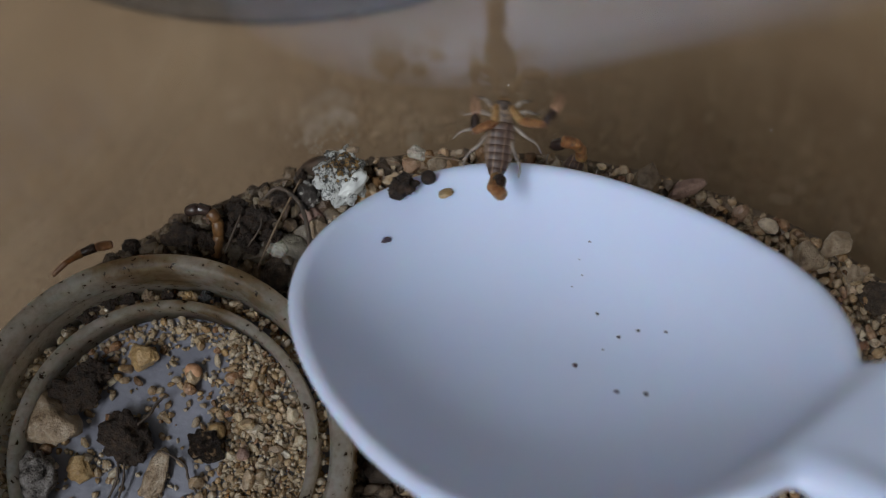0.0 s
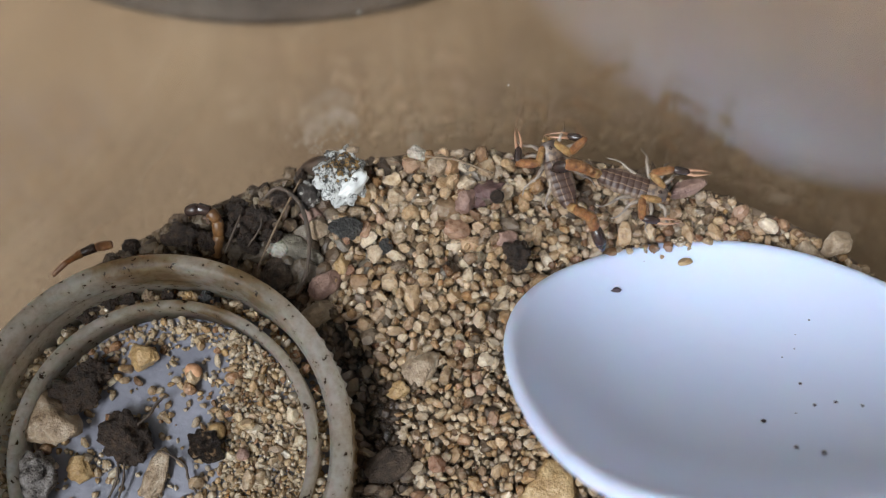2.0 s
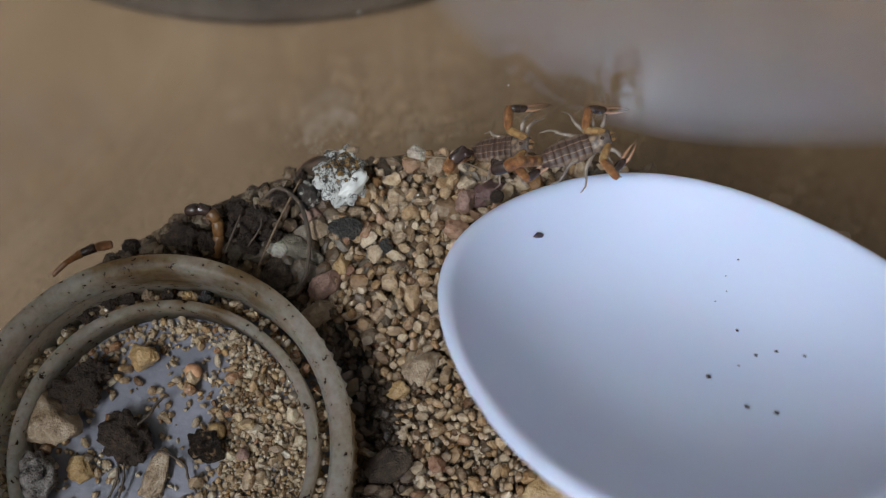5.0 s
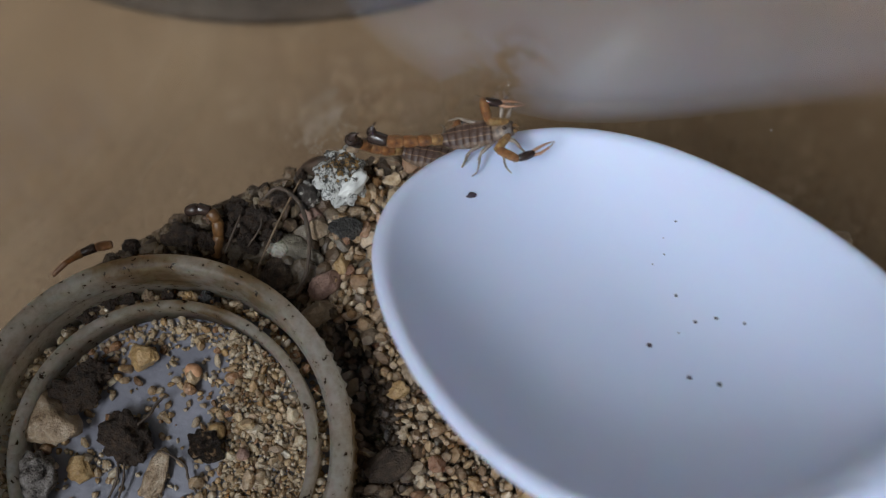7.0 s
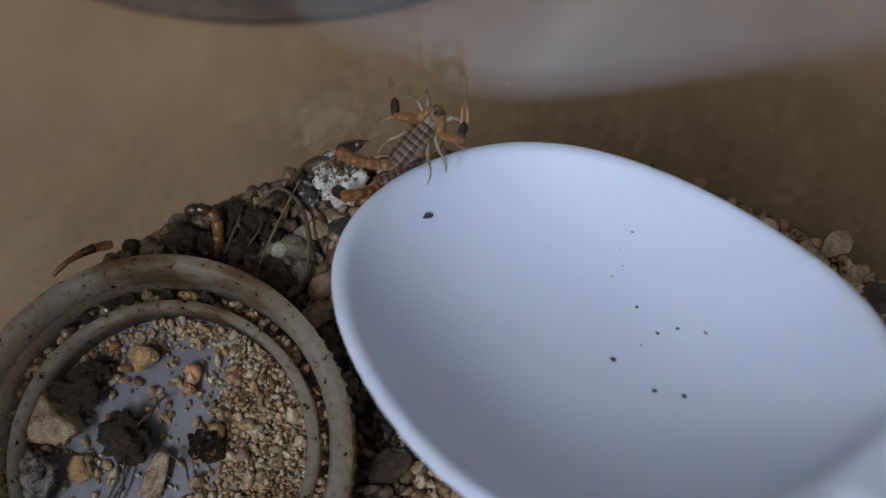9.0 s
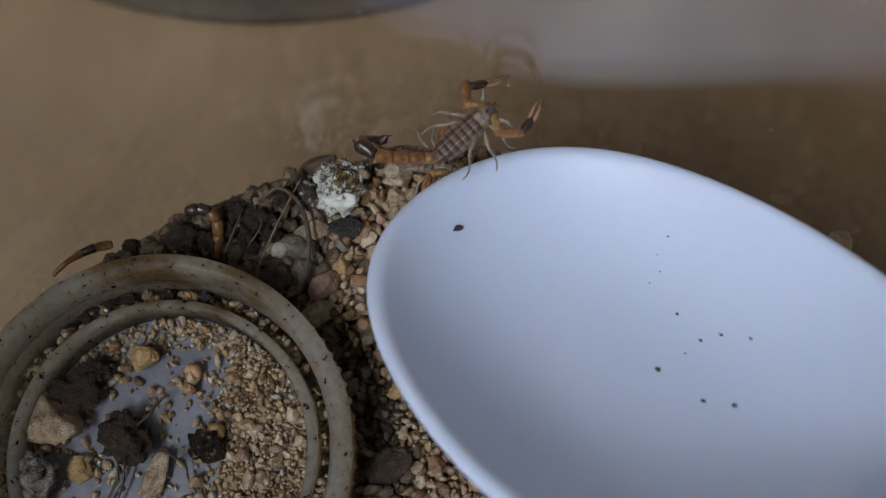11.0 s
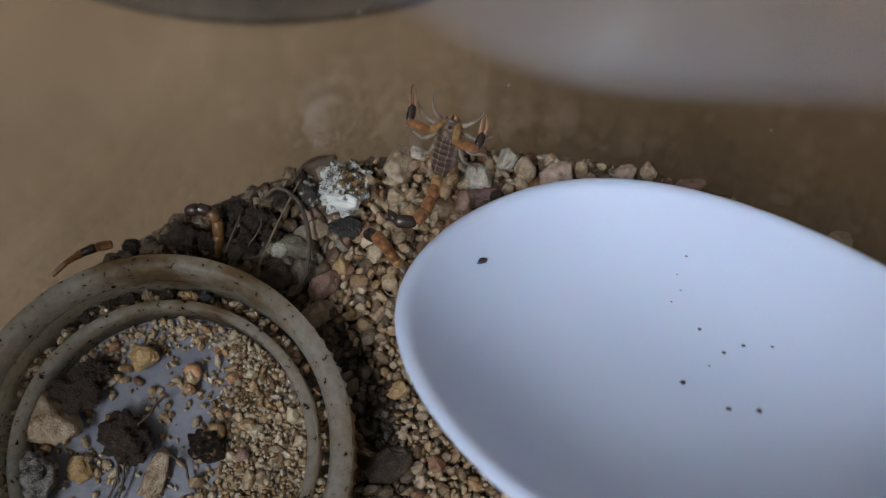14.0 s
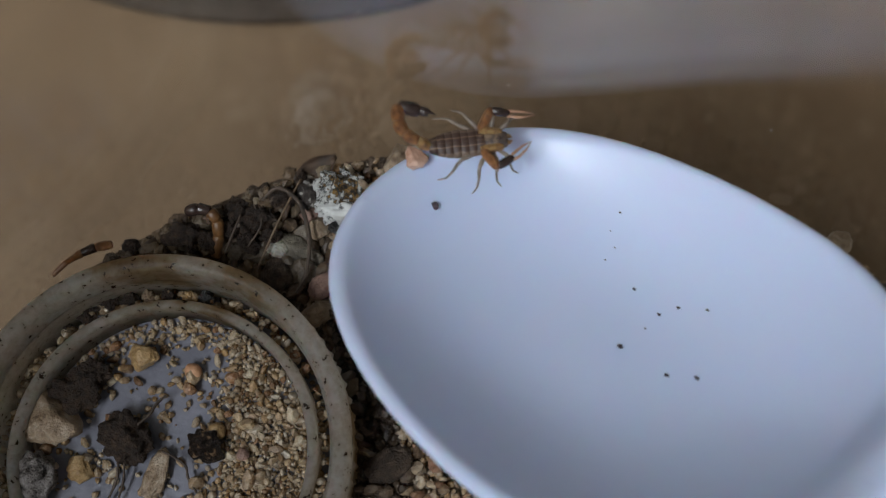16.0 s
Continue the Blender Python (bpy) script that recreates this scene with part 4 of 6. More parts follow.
def tail_segment(length, w):
    """A barrel of a segment with raised keels along it."""
    bm = bmesh.new()
    rows, n = [], 20
    for t, q in ((-0.02, 0.66), (0.05, 0.84), (0.16, 0.93), (0.45, 1.0), (0.78, 1.03), (0.93, 0.98), (1.0, 0.86), (1.05, 0.66)):
        row = []
        for k in range(n):
            a = 2 * math.pi * (k + 0.5) / n
            keel = 1 + (0.07 if k % 5 in (0, 4) else -0.04) * math.sin(math.pi * min(1, max(0, t)))
            row.append(bm.verts.new((length * t, w * q * keel * math.cos(a), w * q * keel * 0.94 * math.sin(a) + 0.04 * math.sin(math.pi * t))))
        rows.append(row)
    for a, b in zip(rows, rows[1:]):
        for k in range(n):
            bm.faces.new((a[k], a[(k + 1) % n], b[(k + 1) % n], b[k]))
    bm.faces.new(rows[0][::-1])
    bm.faces.new(rows[-1])
    return bm


def sting(length, w):
    bm = bmesh.new()
    tube(bm, [(0, 0, 0), (0.15 * length, 0, -0.03), (0.4 * length, 0, -0.08), (0.62 * length, 0, -0.06), (0.8 * length, 0, 0.0), (1.0 * length, 0, -0.22), (1.1 * length, 0, -0.42)], [w * 0.5, w * 0.8, w, w * 0.75, w * 0.3, w * 0.13, w * 0.03], 10)
    return bm


TAIL = (0.95, 1.0, 1.05, 1.15, 1.45, 1.15)


GROWN = 1.1


def limb(name, bm, *rest):
    """A part of a scorpion, at the grown animal's size."""
    for v in bm.verts:
        v.co *= GROWN
    return part(name, bm, *rest)


def scorpion(label):
    body = thing("scorpion", pm(0, 0, 3), label, "scorpion", "scorpions in the tub")
    # carapace with its eye mound
    bm = plate(bmesh.new(), 1.15, 2.7, 0.86, 0.55, 0.42, 0.34, 0.05)
    carapace = limb("carapace", bm, m_carapace, body, "dark mottled head shield")
    limb("eye", tube(bmesh.new(), [(1.95, 0, 0.36), (2.1, 0, 0.5), (2.25, 0, 0.36)], [0.06, 0.15, 0.06], 8), m_black, carapace)
    widths = (0.86, 0.98, 1.03, 1.04, 1.0, 0.9, 0.72, 0.46)
    for k in range(7):
        x1 = 1.15 - k * 0.545
        limb("back_plate", plate(bmesh.new(), x1 - 0.585, x1, widths[k + 1], widths[k], 0.43, 0.46, 0.04 + 0.02 * (k % 2)), m_back, body)
    for s in (-1, 1):
        limb("jaw", tube(bmesh.new(), [(2.55, 0.2 * s, 0.08), (2.85, 0.22 * s, 0.08), (3.05, 0.1 * s, 0.02)], [0.16, 0.17, 0.04], 8), m_yellow, body)
        for k, (x, ang, reach) in enumerate(((1.95, 42, 2.0), (1.6, 8, 2.4), (1.3, -32, 3.0), (1.0, -62, 3.5))):
            a = radians(ang)
            dx, dy = math.sin(a), math.cos(a)
            # hip, thigh, knee, shin and foot; the foot turns outwards along the ground
            bend = 0.16 if ang > 0 else -0.12
            pts = [(0, 0, 0), (0.1, 0.02, 0.04), (0.19, 0.03, 0.1), (0.34, 0.05, 0.27), (0.45, 0.06, 0.36), (0.5, 0.06, 0.36), (0.6, 0.04, 0.24), (0.68, 0.0, 0.06), (0.74, -0.02, -0.05), (0.86, -0.03, -0.38), (0.9, -0.02, -0.48), (1.0, 0.04, -0.56), (1.06, 0.08, -0.57)]
            path = [(reach * (u * dx + v * bend * 6 * dy), s * reach * (u * dy - v * bend * 6 * dx), h * 1.1) for u, v, h in pts]
            leg = limb("leg", tube(bmesh.new(), path, [0.13, 0.15, 0.125, 0.165, 0.15, 0.115, 0.13, 0.105, 0.085, 0.075, 0.06, 0.055, 0.025], 8), m_leg, body, "pale jointed leg")
            leg.matrix_basis = pm(x * GROWN, 0.55 * s * GROWN, -0.15 * GROWN)
    tail = []
    for k, L in enumerate(TAIL[:5]):
        ob = limb("tail_segment", tail_segment(L, 0.39 + 0.02 * k), m_black if k == 4 else m_yellow if k < 1 else m_orange, body, "dark last tail segment" if k == 4 else "")
        tail.append(ob)
    tail.append(limb("sting", sting(TAIL[5], 0.38), m_black, body, "dark hooked sting"))
    arms = []
    for s in (1, -1):
        femur = limb("arm_femur", tube(bmesh.new(), [(0, 0, 0), (0.2, 0, 0), (1.2, 0, 0), (1.6, 0, 0)], [0.23, 0.29, 0.31, 0.25], 10), m_yellow, body)
        patella = limb("arm_patella", tube(bmesh.new(), [(0, 0, 0), (0.2, 0, 0), (0.85, 0, 0.02), (1.5, 0, 0), (1.75, 0, 0)], [0.23, 0.31, 0.36, 0.31, 0.2], 10), m_orange, body)
        pincer = limb("pincer", tube(bmesh.new(), [(0, 0, 0), (0.2, 0, 0), (0.65, 0, 0), (1.15, 0, 0), (1.35, 0, 0)], [0.16, 0.28, 0.33, 0.28, 0.18], 10), m_black, body, "dark swollen pincer palm")
        for q, bend in ((1, 0.10), (-1, 0.02)):
            limb("finger", tube(bmesh.new(), [(1.2, 0.14 * q, 0), (1.75, (0.15 + bend) * q, 0.02), (2.4, (0.12 + bend) * q + 0.12, 0.02), (3.1, 0.03 * q + 0.3, -0.05)], [0.13, 0.11, 0.075, 0.02], 8), m_finger, pincer, "pale slender finger")
        arms.append([femur, patella, pincer])
    return [body, tail, arms[0], arms[1]]


scorpion_a = scorpion("young brown-striped scorpion with orange arms and dark pincers")
scorpion_b = scorpion("young brown-striped scorpion with a dark-tipped amber tail")


def hidden_tail(name, label, pts, rad, mats):
    """What shows of a scorpion that sits under the soil."""
    ob = thing(name, pm(*pts[0]), label, "scorpion", "scorpions in the tub")
    p0 = Vector(pts[0])
    for k in range(len(pts) - 1):
        a, b = Vector(pts[k]) - p0, Vector(pts[k + 1]) - p0
        d = b - a
        part("tail_segment", tube(bmesh.new(), [a - d * 0.04, a + d * 0.12, a + d * 0.5, a + d * 0.9, b + d * 0.04], [rad[k] * 0.75, rad[k] * 0.95, rad[k], rad[k + 1], rad[k + 1] * 0.75], 12), mats[k], ob)
    return ob


hidden_tail("hidden_scorpion", "curled amber and dark tail of a scorpion under soil", [(-19.5, -0.6, 0.0), (-19.1, 0.9, 1.2), (-19.1, 2.0, 2.0), (-19.7, 2.7, 2.4), (-20.7, 2.9, 2.5), (-21.7, 2.7, 2.2)], [0.5, 0.52, 0.52, 0.5, 0.55, 0.45], [m_dull_amber, m_dull_amber, m_dull_amber, m_black, m_black])
hidden_tail("hidden_scorpion", "amber and dark arm of a scorpion behind the cap", [(-32.8, -2.6, 1.4), (-31.7, -1.6, 1.7), (-30.4, -0.8, 1.8), (-29.3, -0.3, 1.8), (-28.0, 0.0, 1.6)], [0.22, 0.26, 0.38, 0.42, 0.38], [m_finger, m_orange, m_black, m_orange])

# ---- single pebbles of the gravel, nearest the camera's middle ----
PEBBLES = []
for k, (vs, fs) in enumerate(HULLS):
    me = bpy.data.meshes.new("pebble")
    me.from_pydata((vs * MM).tolist(), [], fs)
    me.materials.append(m_grain)
    PEBBLES.append(me)
_r = random.Random(77)
for x, y, z, r in singled:
    ob = new("pebble", PEBBLES[_r.randrange(len(PEBBLES))])
    ob.parent = bed
    ob.matrix_basis = Matrix.LocRotScale((x * MM, y * MM, z * MM), Euler((_r.uniform(0, 6.28), _r.uniform(0, 6.28), _r.uniform(0, 6.28))), (r, r, r))


def between(path, t):
    """The turn of a thing at t, from the rows of its path."""
    for (t0, m0), (t1, m1) in zip(path, path[1:]):
        if t0 <= t <= t1:
            return m0.to_quaternion().slerp(m1.to_quaternion(), (t - t0) / (t1 - t0)).to_matrix()
    return path[-1][1].to_3x3()


def arms(animal, path, rows):
    """Keys both arms. Rows: seconds, then the headings of upper arm, forearm and pincer of either side,
    in degrees to the left of the way in which the body points, level with the ground."""
    keys = [[[], [], []], [[], [], []]]
    for t, *angles in rows:
        turn_ = between(path, t)
        ahead = turn_ @ Vector((1, 0, 0))
        ahead = math.atan2(ahead.y, ahead.x)
        for side_ in (0, 1):
            at = Vector((2.35, 0.5 if side_ == 0 else -0.5, 0.1)) * GROWN
            for k, (rise, reach) in enumerate(((0.22, 1.5), (0.05, 1.6), (-0.12, 0))):
                a = ahead + radians(angles[side_ * 3 + k])
                d = turn_.inverted() @ Vector((math.cos(a), math.sin(a), rise)).normalized()
                over = turn_.inverted() @ Vector((0, 0, 1))
                wide = over.cross(d).normalized()
                m = Matrix((d, wide, d.cross(wide))).transposed().to_4x4()
                keys[side_][k].append((t, Matrix.Translation(at * MM) @ m))
                at = at + d * reach * GROWN
    for side_ in (0, 1):
        for k in range(3):
            walk(animal[2 + side_][k], keys[side_][k])


def motions():
    walk(spoon, [(0, pm(6.53, -8.75, 17.94, -20.8, -34.1, -42.3)), (0.5, pm(9.94, -10.19, 16.54, -18.1, -39.9, -45.3)), (1, pm(14.52, -13.76, 17.18, -19.1, -45.3, -50.2)), (1.5, pm(16.38, -10.42, 17.11, -16.7, -49.0, -58.6)), (2, pm(20.36, -10.87, 13.86, -12.9, -52.3, -63.0)), (2.5, pm(19.39, -8.94, 14.34, -11.0, -48.1, -62.0)), (3, pm(18.87, -8.80, 14.51, -10.5, -46.2, -60.9)), (3.5, pm(18.13, -9.44, 14.52, -14.8, -44.5, -59.9)), (4, pm(17.72, -7.97, 15.74, -14.2, -40.9, -58.4)), (6.3, pm(15.07, -10.17, 16.45, -17.2, -36.5, -51.5)), (6.5, pm(15.55, -8.22, 16.82, -16.2, -34.0, -52.8)), (7, pm(12.30, -7.39, 18.20, -17.4, -30.7, -50.9)), (7.5, pm(10.70, -6.42, 19.07, -16.3, -26.9, -48.9)), (8, pm(9.32, -8.43, 19.15, -19.7, -28.5, -47.0)), (8.5, pm(10.70, -9.07, 17.29, -19.0, -29.8, -47.4)), (9, pm(9.72, -8.56, 17.67, -18.0, -29.0, -47.0)), (9.2, pm(11.22, -12.16, 18.13, -16.7, -31.8, -45.4)), (11.5, pm(12.66, -8.86, 18.85, -17.0, -25.7, -44.1)), (12, pm(12.33, -7.94, 18.95, -15.1, -23.8, -43.8)), (12.5, pm(9.61, -6.73, 21.97, -15.5, -20.9, -43.1)), (13, pm(10.15, -8.80, 24.69, -17.1, -14.8, -39.5)), (13.5, pm(15.20, -14.78, 18.80, -22.5, -33.5, -41.4)), (14, pm(14.25, -10.08, 16.87, -18.8, -33.9, -41.5)), (14.5, pm(11.74, -10.43, 17.48, -23.7, -35.3, -39.3)), (15, pm(10.53, -10.48, 17.42, -23.1, -32.3, -40.1)), (15.5, pm(10.90, -9.37, 17.33, -19.5, -28.7, -40.5)), (16, pm(10.43, -8.39, 17.70, -17.1, -22.5, -39.9))])
    path_a = [(0, pm(4.45, 6.27, 10.39, 0.0, -10.9, 83.6)), (0.5, pm(11.08, 6.93, 4.76, 0.0, -15.4, 6.4)), (1, pm(13.75, 6.68, 3.45, -0.0, -9.6, -0.6)), (1.5, pm(16.50, 4.96, 3.00, -0.0, -0.0, -5.5)), (2, pm(16.01, 4.78, 3.00, -0.0, -0.0, -18.7)), (2.5, pm(15.85, 6.03, 3.17, 0.0, -3.6, 1.5)), (3, pm(13.14, 5.68, 6.17, 0.0, -28.5, 38.9)), (3.5, pm(12.91, 5.43, 5.56, 0.0, -12.6, 39.6)), (4, pm(11.93, 6.03, 7.50, 0.0, -13.4, 36.1)), (6.5, pm(6.24, 6.54, 8.00, -0.0, -18.3, -9.9)), (7, pm(2.78, 7.15, 9.00, 0.0, -20.1, 2.3)), (7.5, pm(0.53, 8.19, 11.81, 0.0, -27.8, 2.6)), (8, pm(0.40, 7.39, 10.00, 0.0, -20.2, 17.2)), (8.5, pm(2.13, 6.83, 8.50, 0.0, -11.0, 10.4)), (9, pm(-2.07, 6.39, 10.32, 0.0, -7.8, 49.4)), (11.5, pm(2.10, 6.21, 12.50, 0.0, -11.8, 39.5)), (12, pm(0.84, 5.91, 15.07, 0.0, -1.6, 76.0)), (12.5, pm(-1.59, 6.15, 18.22, 0.0, -29.6, 70.4)), (12.7, pm(-1.97, 6.10, 19.41, 0.0, -23.7, 76.5)), (12.8, pm(-2.07, 7.08, 20.10, 0.0, -51.6, 55.4)), (12.9, pm(-2.68, 7.81, 13.71, 0.0, -85.2, 162.0)), (13, pm(0.21, 6.22, 8.50, 0.0, -50.4, 72.4)), (13.5, pm(0.25, 6.46, 8.03, 0.0, -57.7, 69.5)), (14, pm(0.25, 6.46, 8.03, 0.0, -57.7, 69.5)), (14.5, pm(0.19, 6.29, 7.73, 0.0, -53.0, 72.8)), (15, pm(1.02, 5.83, 9.00, 0.0, -43.7, 71.8)), (15.5, pm(3.71, 4.95, 10.50, 0.0, -11.0, 4.9)), (16, pm(1.88, 4.96, 13.00, 0.0, -0.0, 6.0))]
    walk(scorpion_a[0], path_a)
    arms(scorpion_a, path_a, [(0, 180, 120, 0, -145, -90, -30), (0.5, 170, 85, 5, -120, -110, -60), (1, 170, 85, 5, -150, -115, 5), (1.5, 160, 50, 10, -165, -85, 5), (2, 150, 30, 10, -165, -75, 10), (2.5, 175, 80, 8, -160, -100, 0), (3, 150, 100, 10, -140, -105, 0), (3.5, 165, 95, -15, -150, -110, 0), (4, 155, 75, -20, -145, -105, 10), (6.5, 180, 60, -17, -110, -20, 45), (7, 180, 100, -10, -130, -30, 20), (7.5, 180, 110, 30, -100, -25, 25), (8, 180, 85, 0, -110, -20, 17), (8.5, 180, 80, -10, -125, -20, 17), (9, 176, 120, 44, -150, -65, 30), (11.5, 140, 35, -35, -117, -40, 10), (12, 150, 80, -10, -150, -80, 5), (12.5, 150, 90, 20, -145, -75, 10), (13, 152, 88, 10, -165, -90, 0), (13.5, 152, 85, 11, -168, -90, 2), (14, 152, 85, 11, -168, -90, 2), (14.5, 152, 85, 11, -168, -90, 2), (15, 155, 88, 8, -165, -88, -8), (15.5, 180, 75, -12, -140, -45, 25), (16, 172, 58, -15, -172, -58, 28)])
    walk(scorpion_a[1][0], [(0, pm(-2.92, 0.00, 0.11, 1.0, -59.3, 176.5)), (0.5, pm(-2.91, -0.00, 0.11, -1.8, -52.9, -174.5)), (1, pm(-2.92, 0.00, 0.11, -6.9, -54.0, -149.8)), (1.5, pm(-2.92, -0.00, 0.11, 0.0, -30.4, -163.8)), (2, pm(-2.92, 0.00, 0.11, 0.0, -41.0, -159.8)), (2.5, pm(-2.91, 0.00, 0.11, -2.0, -47.0, -155.9)), (3, pm(-2.91, 0.00, 0.11, -22.1, -58.8, -139.4)), (3.5, pm(-2.92, -0.00, 0.11, -5.8, -37.5, -155.6)), (4, pm(-2.92, 0.00, 0.11, -9.7, -67.9, -155.4)), (6.5, pm(-2.91, 0.00, 0.11, -3.1, -47.0, -171.3)), (7, pm(-2.91, 0.00, 0.11, -4.5, -41.0, -167.7)), (7.5, pm(-2.92, -0.00, 0.11, -25.0, -59.6, -133.6)), (8, pm(-2.92, -0.00, 0.11, -7.7, -43.0, -159.2)), (8.5, pm(-2.92, -0.00, 0.11, -4.1, -43.2, -161.8)), (9, pm(-2.91, 0.00, 0.11, 6.5, -40.3, 136.3)), (11.5, pm(-2.91, 0.00, 0.11, 5.4, -40.1, 156.2)), (12, pm(-2.92, -0.00, 0.11, 0.5, -22.3, 164.4)), (12.5, pm(-2.91, 0.00, 0.11, 11.5, -55.1, 158.8)), (12.7, pm(-2.92, 0.00, 0.11, 14.2, -59.0, 150.9)), (12.8, pm(-2.91, 0.00, 0.11, 139.0, -66.4, 26.1)), (12.9, pm(-2.92, -0.00, 0.11, 113.8, -32.7, 45.1)), (13, pm(-2.92, 0.00, 0.11, -4.5, -64.6, -174.3)), (13.5, pm(-2.91, 0.00, 0.11, -8.7, -62.2, -169.7)), (14, pm(-2.91, 0.00, 0.11, -8.7, -62.2, -169.7)), (14.5, pm(-2.92, 0.00, 0.11, -3.4, -62.4, -175.8)), (15, pm(-2.92, 0.00, 0.11, -4.2, -69.0, -174.5)), (15.5, pm(-2.91, 0.00, 0.11, -6.3, -40.1, -150.1)), (16, pm(-2.92, -0.00, 0.11, 0.0, -33.5, 159.5))])
    walk(scorpion_a[1][1], [(0, pm(-3.29, 0.02, 0.75, 1.2, -63.6, 176.3)), (0.5, pm(-3.40, -0.05, 0.76, -2.0, -57.2, -174.3)), (1, pm(-3.30, -0.22, 0.72, 0.1, -60.5, 179.6)), (1.5, pm(-3.63, -0.21, 0.55, 0.0, -34.4, -164.1)), (2, pm(-3.47, -0.20, 0.63, 0.0, -45.7, -167.0)), (2.5, pm(-3.39, -0.21, 0.67, -0.1, -52.1, -178.8)), (3, pm(-3.24, -0.28, 0.82, -22.7, -63.7, -140.9)), (3.5, pm(-3.57, -0.30, 0.66, -5.5, -41.4, -157.5)), (4, pm(-3.27, -0.16, 1.08, -0.7, -58.0, -177.8)), (6.5, pm(-3.51, -0.09, 0.75, -3.3, -50.9, -171.0)), (7, pm(-3.69, -0.17, 0.80, -3.1, -35.9, -171.3)), (7.5, pm(-3.28, -0.38, 1.01, -6.7, -34.6, -165.7)), (8, pm(-3.54, -0.24, 0.74, -5.6, -47.9, -165.5)), (8.5, pm(-3.64, -0.24, 0.82, -0.9, -35.3, -175.5)), (9, pm(-3.49, 0.55, 0.79, 6.5, -12.0, 123.5)), (11.5, pm(-3.65, 0.32, 0.78, 5.8, -18.4, 150.8)), (12, pm(-3.76, 0.24, 0.47, 0.6, -25.6, 158.6)), (12.5, pm(-3.47, 0.22, 0.97, 17.5, -45.8, 145.1)), (12.7, pm(-3.39, 0.26, 1.01, 16.1, -36.7, 138.7)), (12.8, pm(-2.54, 0.18, 1.07, 58.4, -36.7, 87.8)), (12.9, pm(-2.44, 0.47, 0.54, 52.7, -14.4, 156.1)), (13, pm(-3.36, -0.04, 1.05, 0.7, -60.3, 179.1)), (13.5, pm(-3.39, -0.09, 1.03, -5.7, -61.6, -173.3)), (14, pm(-3.39, -0.09, 1.03, -5.3, -61.5, -173.7)), (14.5, pm(-3.40, -0.04, 1.04, 1.5, -60.6, 178.1)), (15, pm(-3.29, -0.04, 1.09, -1.4, -57.4, -178.0)), (15.5, pm(-3.49, -0.33, 0.67, -6.0, -44.4, -153.0)), (16, pm(-3.73, 0.31, 0.69, 0.0, -5.0, 145.9))])
    walk(scorpion_a[1][2], [(0, pm(-3.67, 0.05, 1.51, 3.5, -59.2, 167.8)), (0.5, pm(-3.89, -0.10, 1.52, 7.5, -52.6, 157.2)), (1, pm(-3.72, -0.22, 1.47, -0.4, -55.5, -178.4)), (1.5, pm(-4.39, -0.42, 1.09, 0.0, -30.4, -179.3)), (2, pm(-4.08, -0.34, 1.26, 0.0, -41.1, -170.3)), (2.5, pm(-3.93, -0.23, 1.36, -0.0, -47.3, -179.9)), (3, pm(-3.56, -0.54, 1.66, -17.4, -60.5, -148.9)), (3.5, pm(-4.25, -0.58, 1.31, -4.9, -37.8, -159.3)), (4, pm(-3.75, -0.18, 1.84, -1.5, -53.9, -175.0)), (6.5, pm(-4.11, -0.19, 1.50, 1.5, -47.2, 175.9)), (7, pm(-4.57, -0.30, 1.44, -0.1, -20.9, -179.7)), (7.5, pm(-4.15, -0.60, 1.63, -6.3, -43.7, -167.0)), (8, pm(-4.19, -0.40, 1.47, 2.5, -44.0, 173.3)), (8.5, pm(-4.46, -0.30, 1.41, 0.2, -31.8, 178.9)), (9, pm(-4.08, 1.45, 1.01, 7.0, -4.5, 115.6)), (11.5, pm(-4.56, 0.83, 1.13, 6.7, -12.8, 145.4)), (12, pm(-4.61, 0.57, 0.91, 0.7, -22.2, 154.8)), (12.5, pm(-4.10, 0.66, 1.76, 23.2, -22.8, 127.4)), (12.7, pm(-4.02, 0.82, 1.63, 20.2, -34.5, 125.7)), (12.8, pm(-2.51, 1.07, 1.72, 51.5, -14.3, 95.5)), (12.9, pm(-3.40, 0.90, 0.81, 56.4, -9.9, 158.6)), (13, pm(-3.90, -0.04, 2.00, 17.0, -56.8, 157.9)), (13.5, pm(-3.91, -0.15, 2.00, 7.1, -57.6, 171.6)), (14, pm(-3.92, -0.14, 2.00, 6.9, -57.7, 171.9)), (14.5, pm(-3.94, -0.02, 1.99, 14.9, -52.1, 161.2)), (15, pm(-3.88, -0.06, 2.01, -0.1, -44.8, -179.9)), (15.5, pm(-4.10, -0.64, 1.33, -4.8, -40.6, -157.9)), (16, pm(-4.64, 0.92, 0.78, 0.0, -3.2, 115.4))])
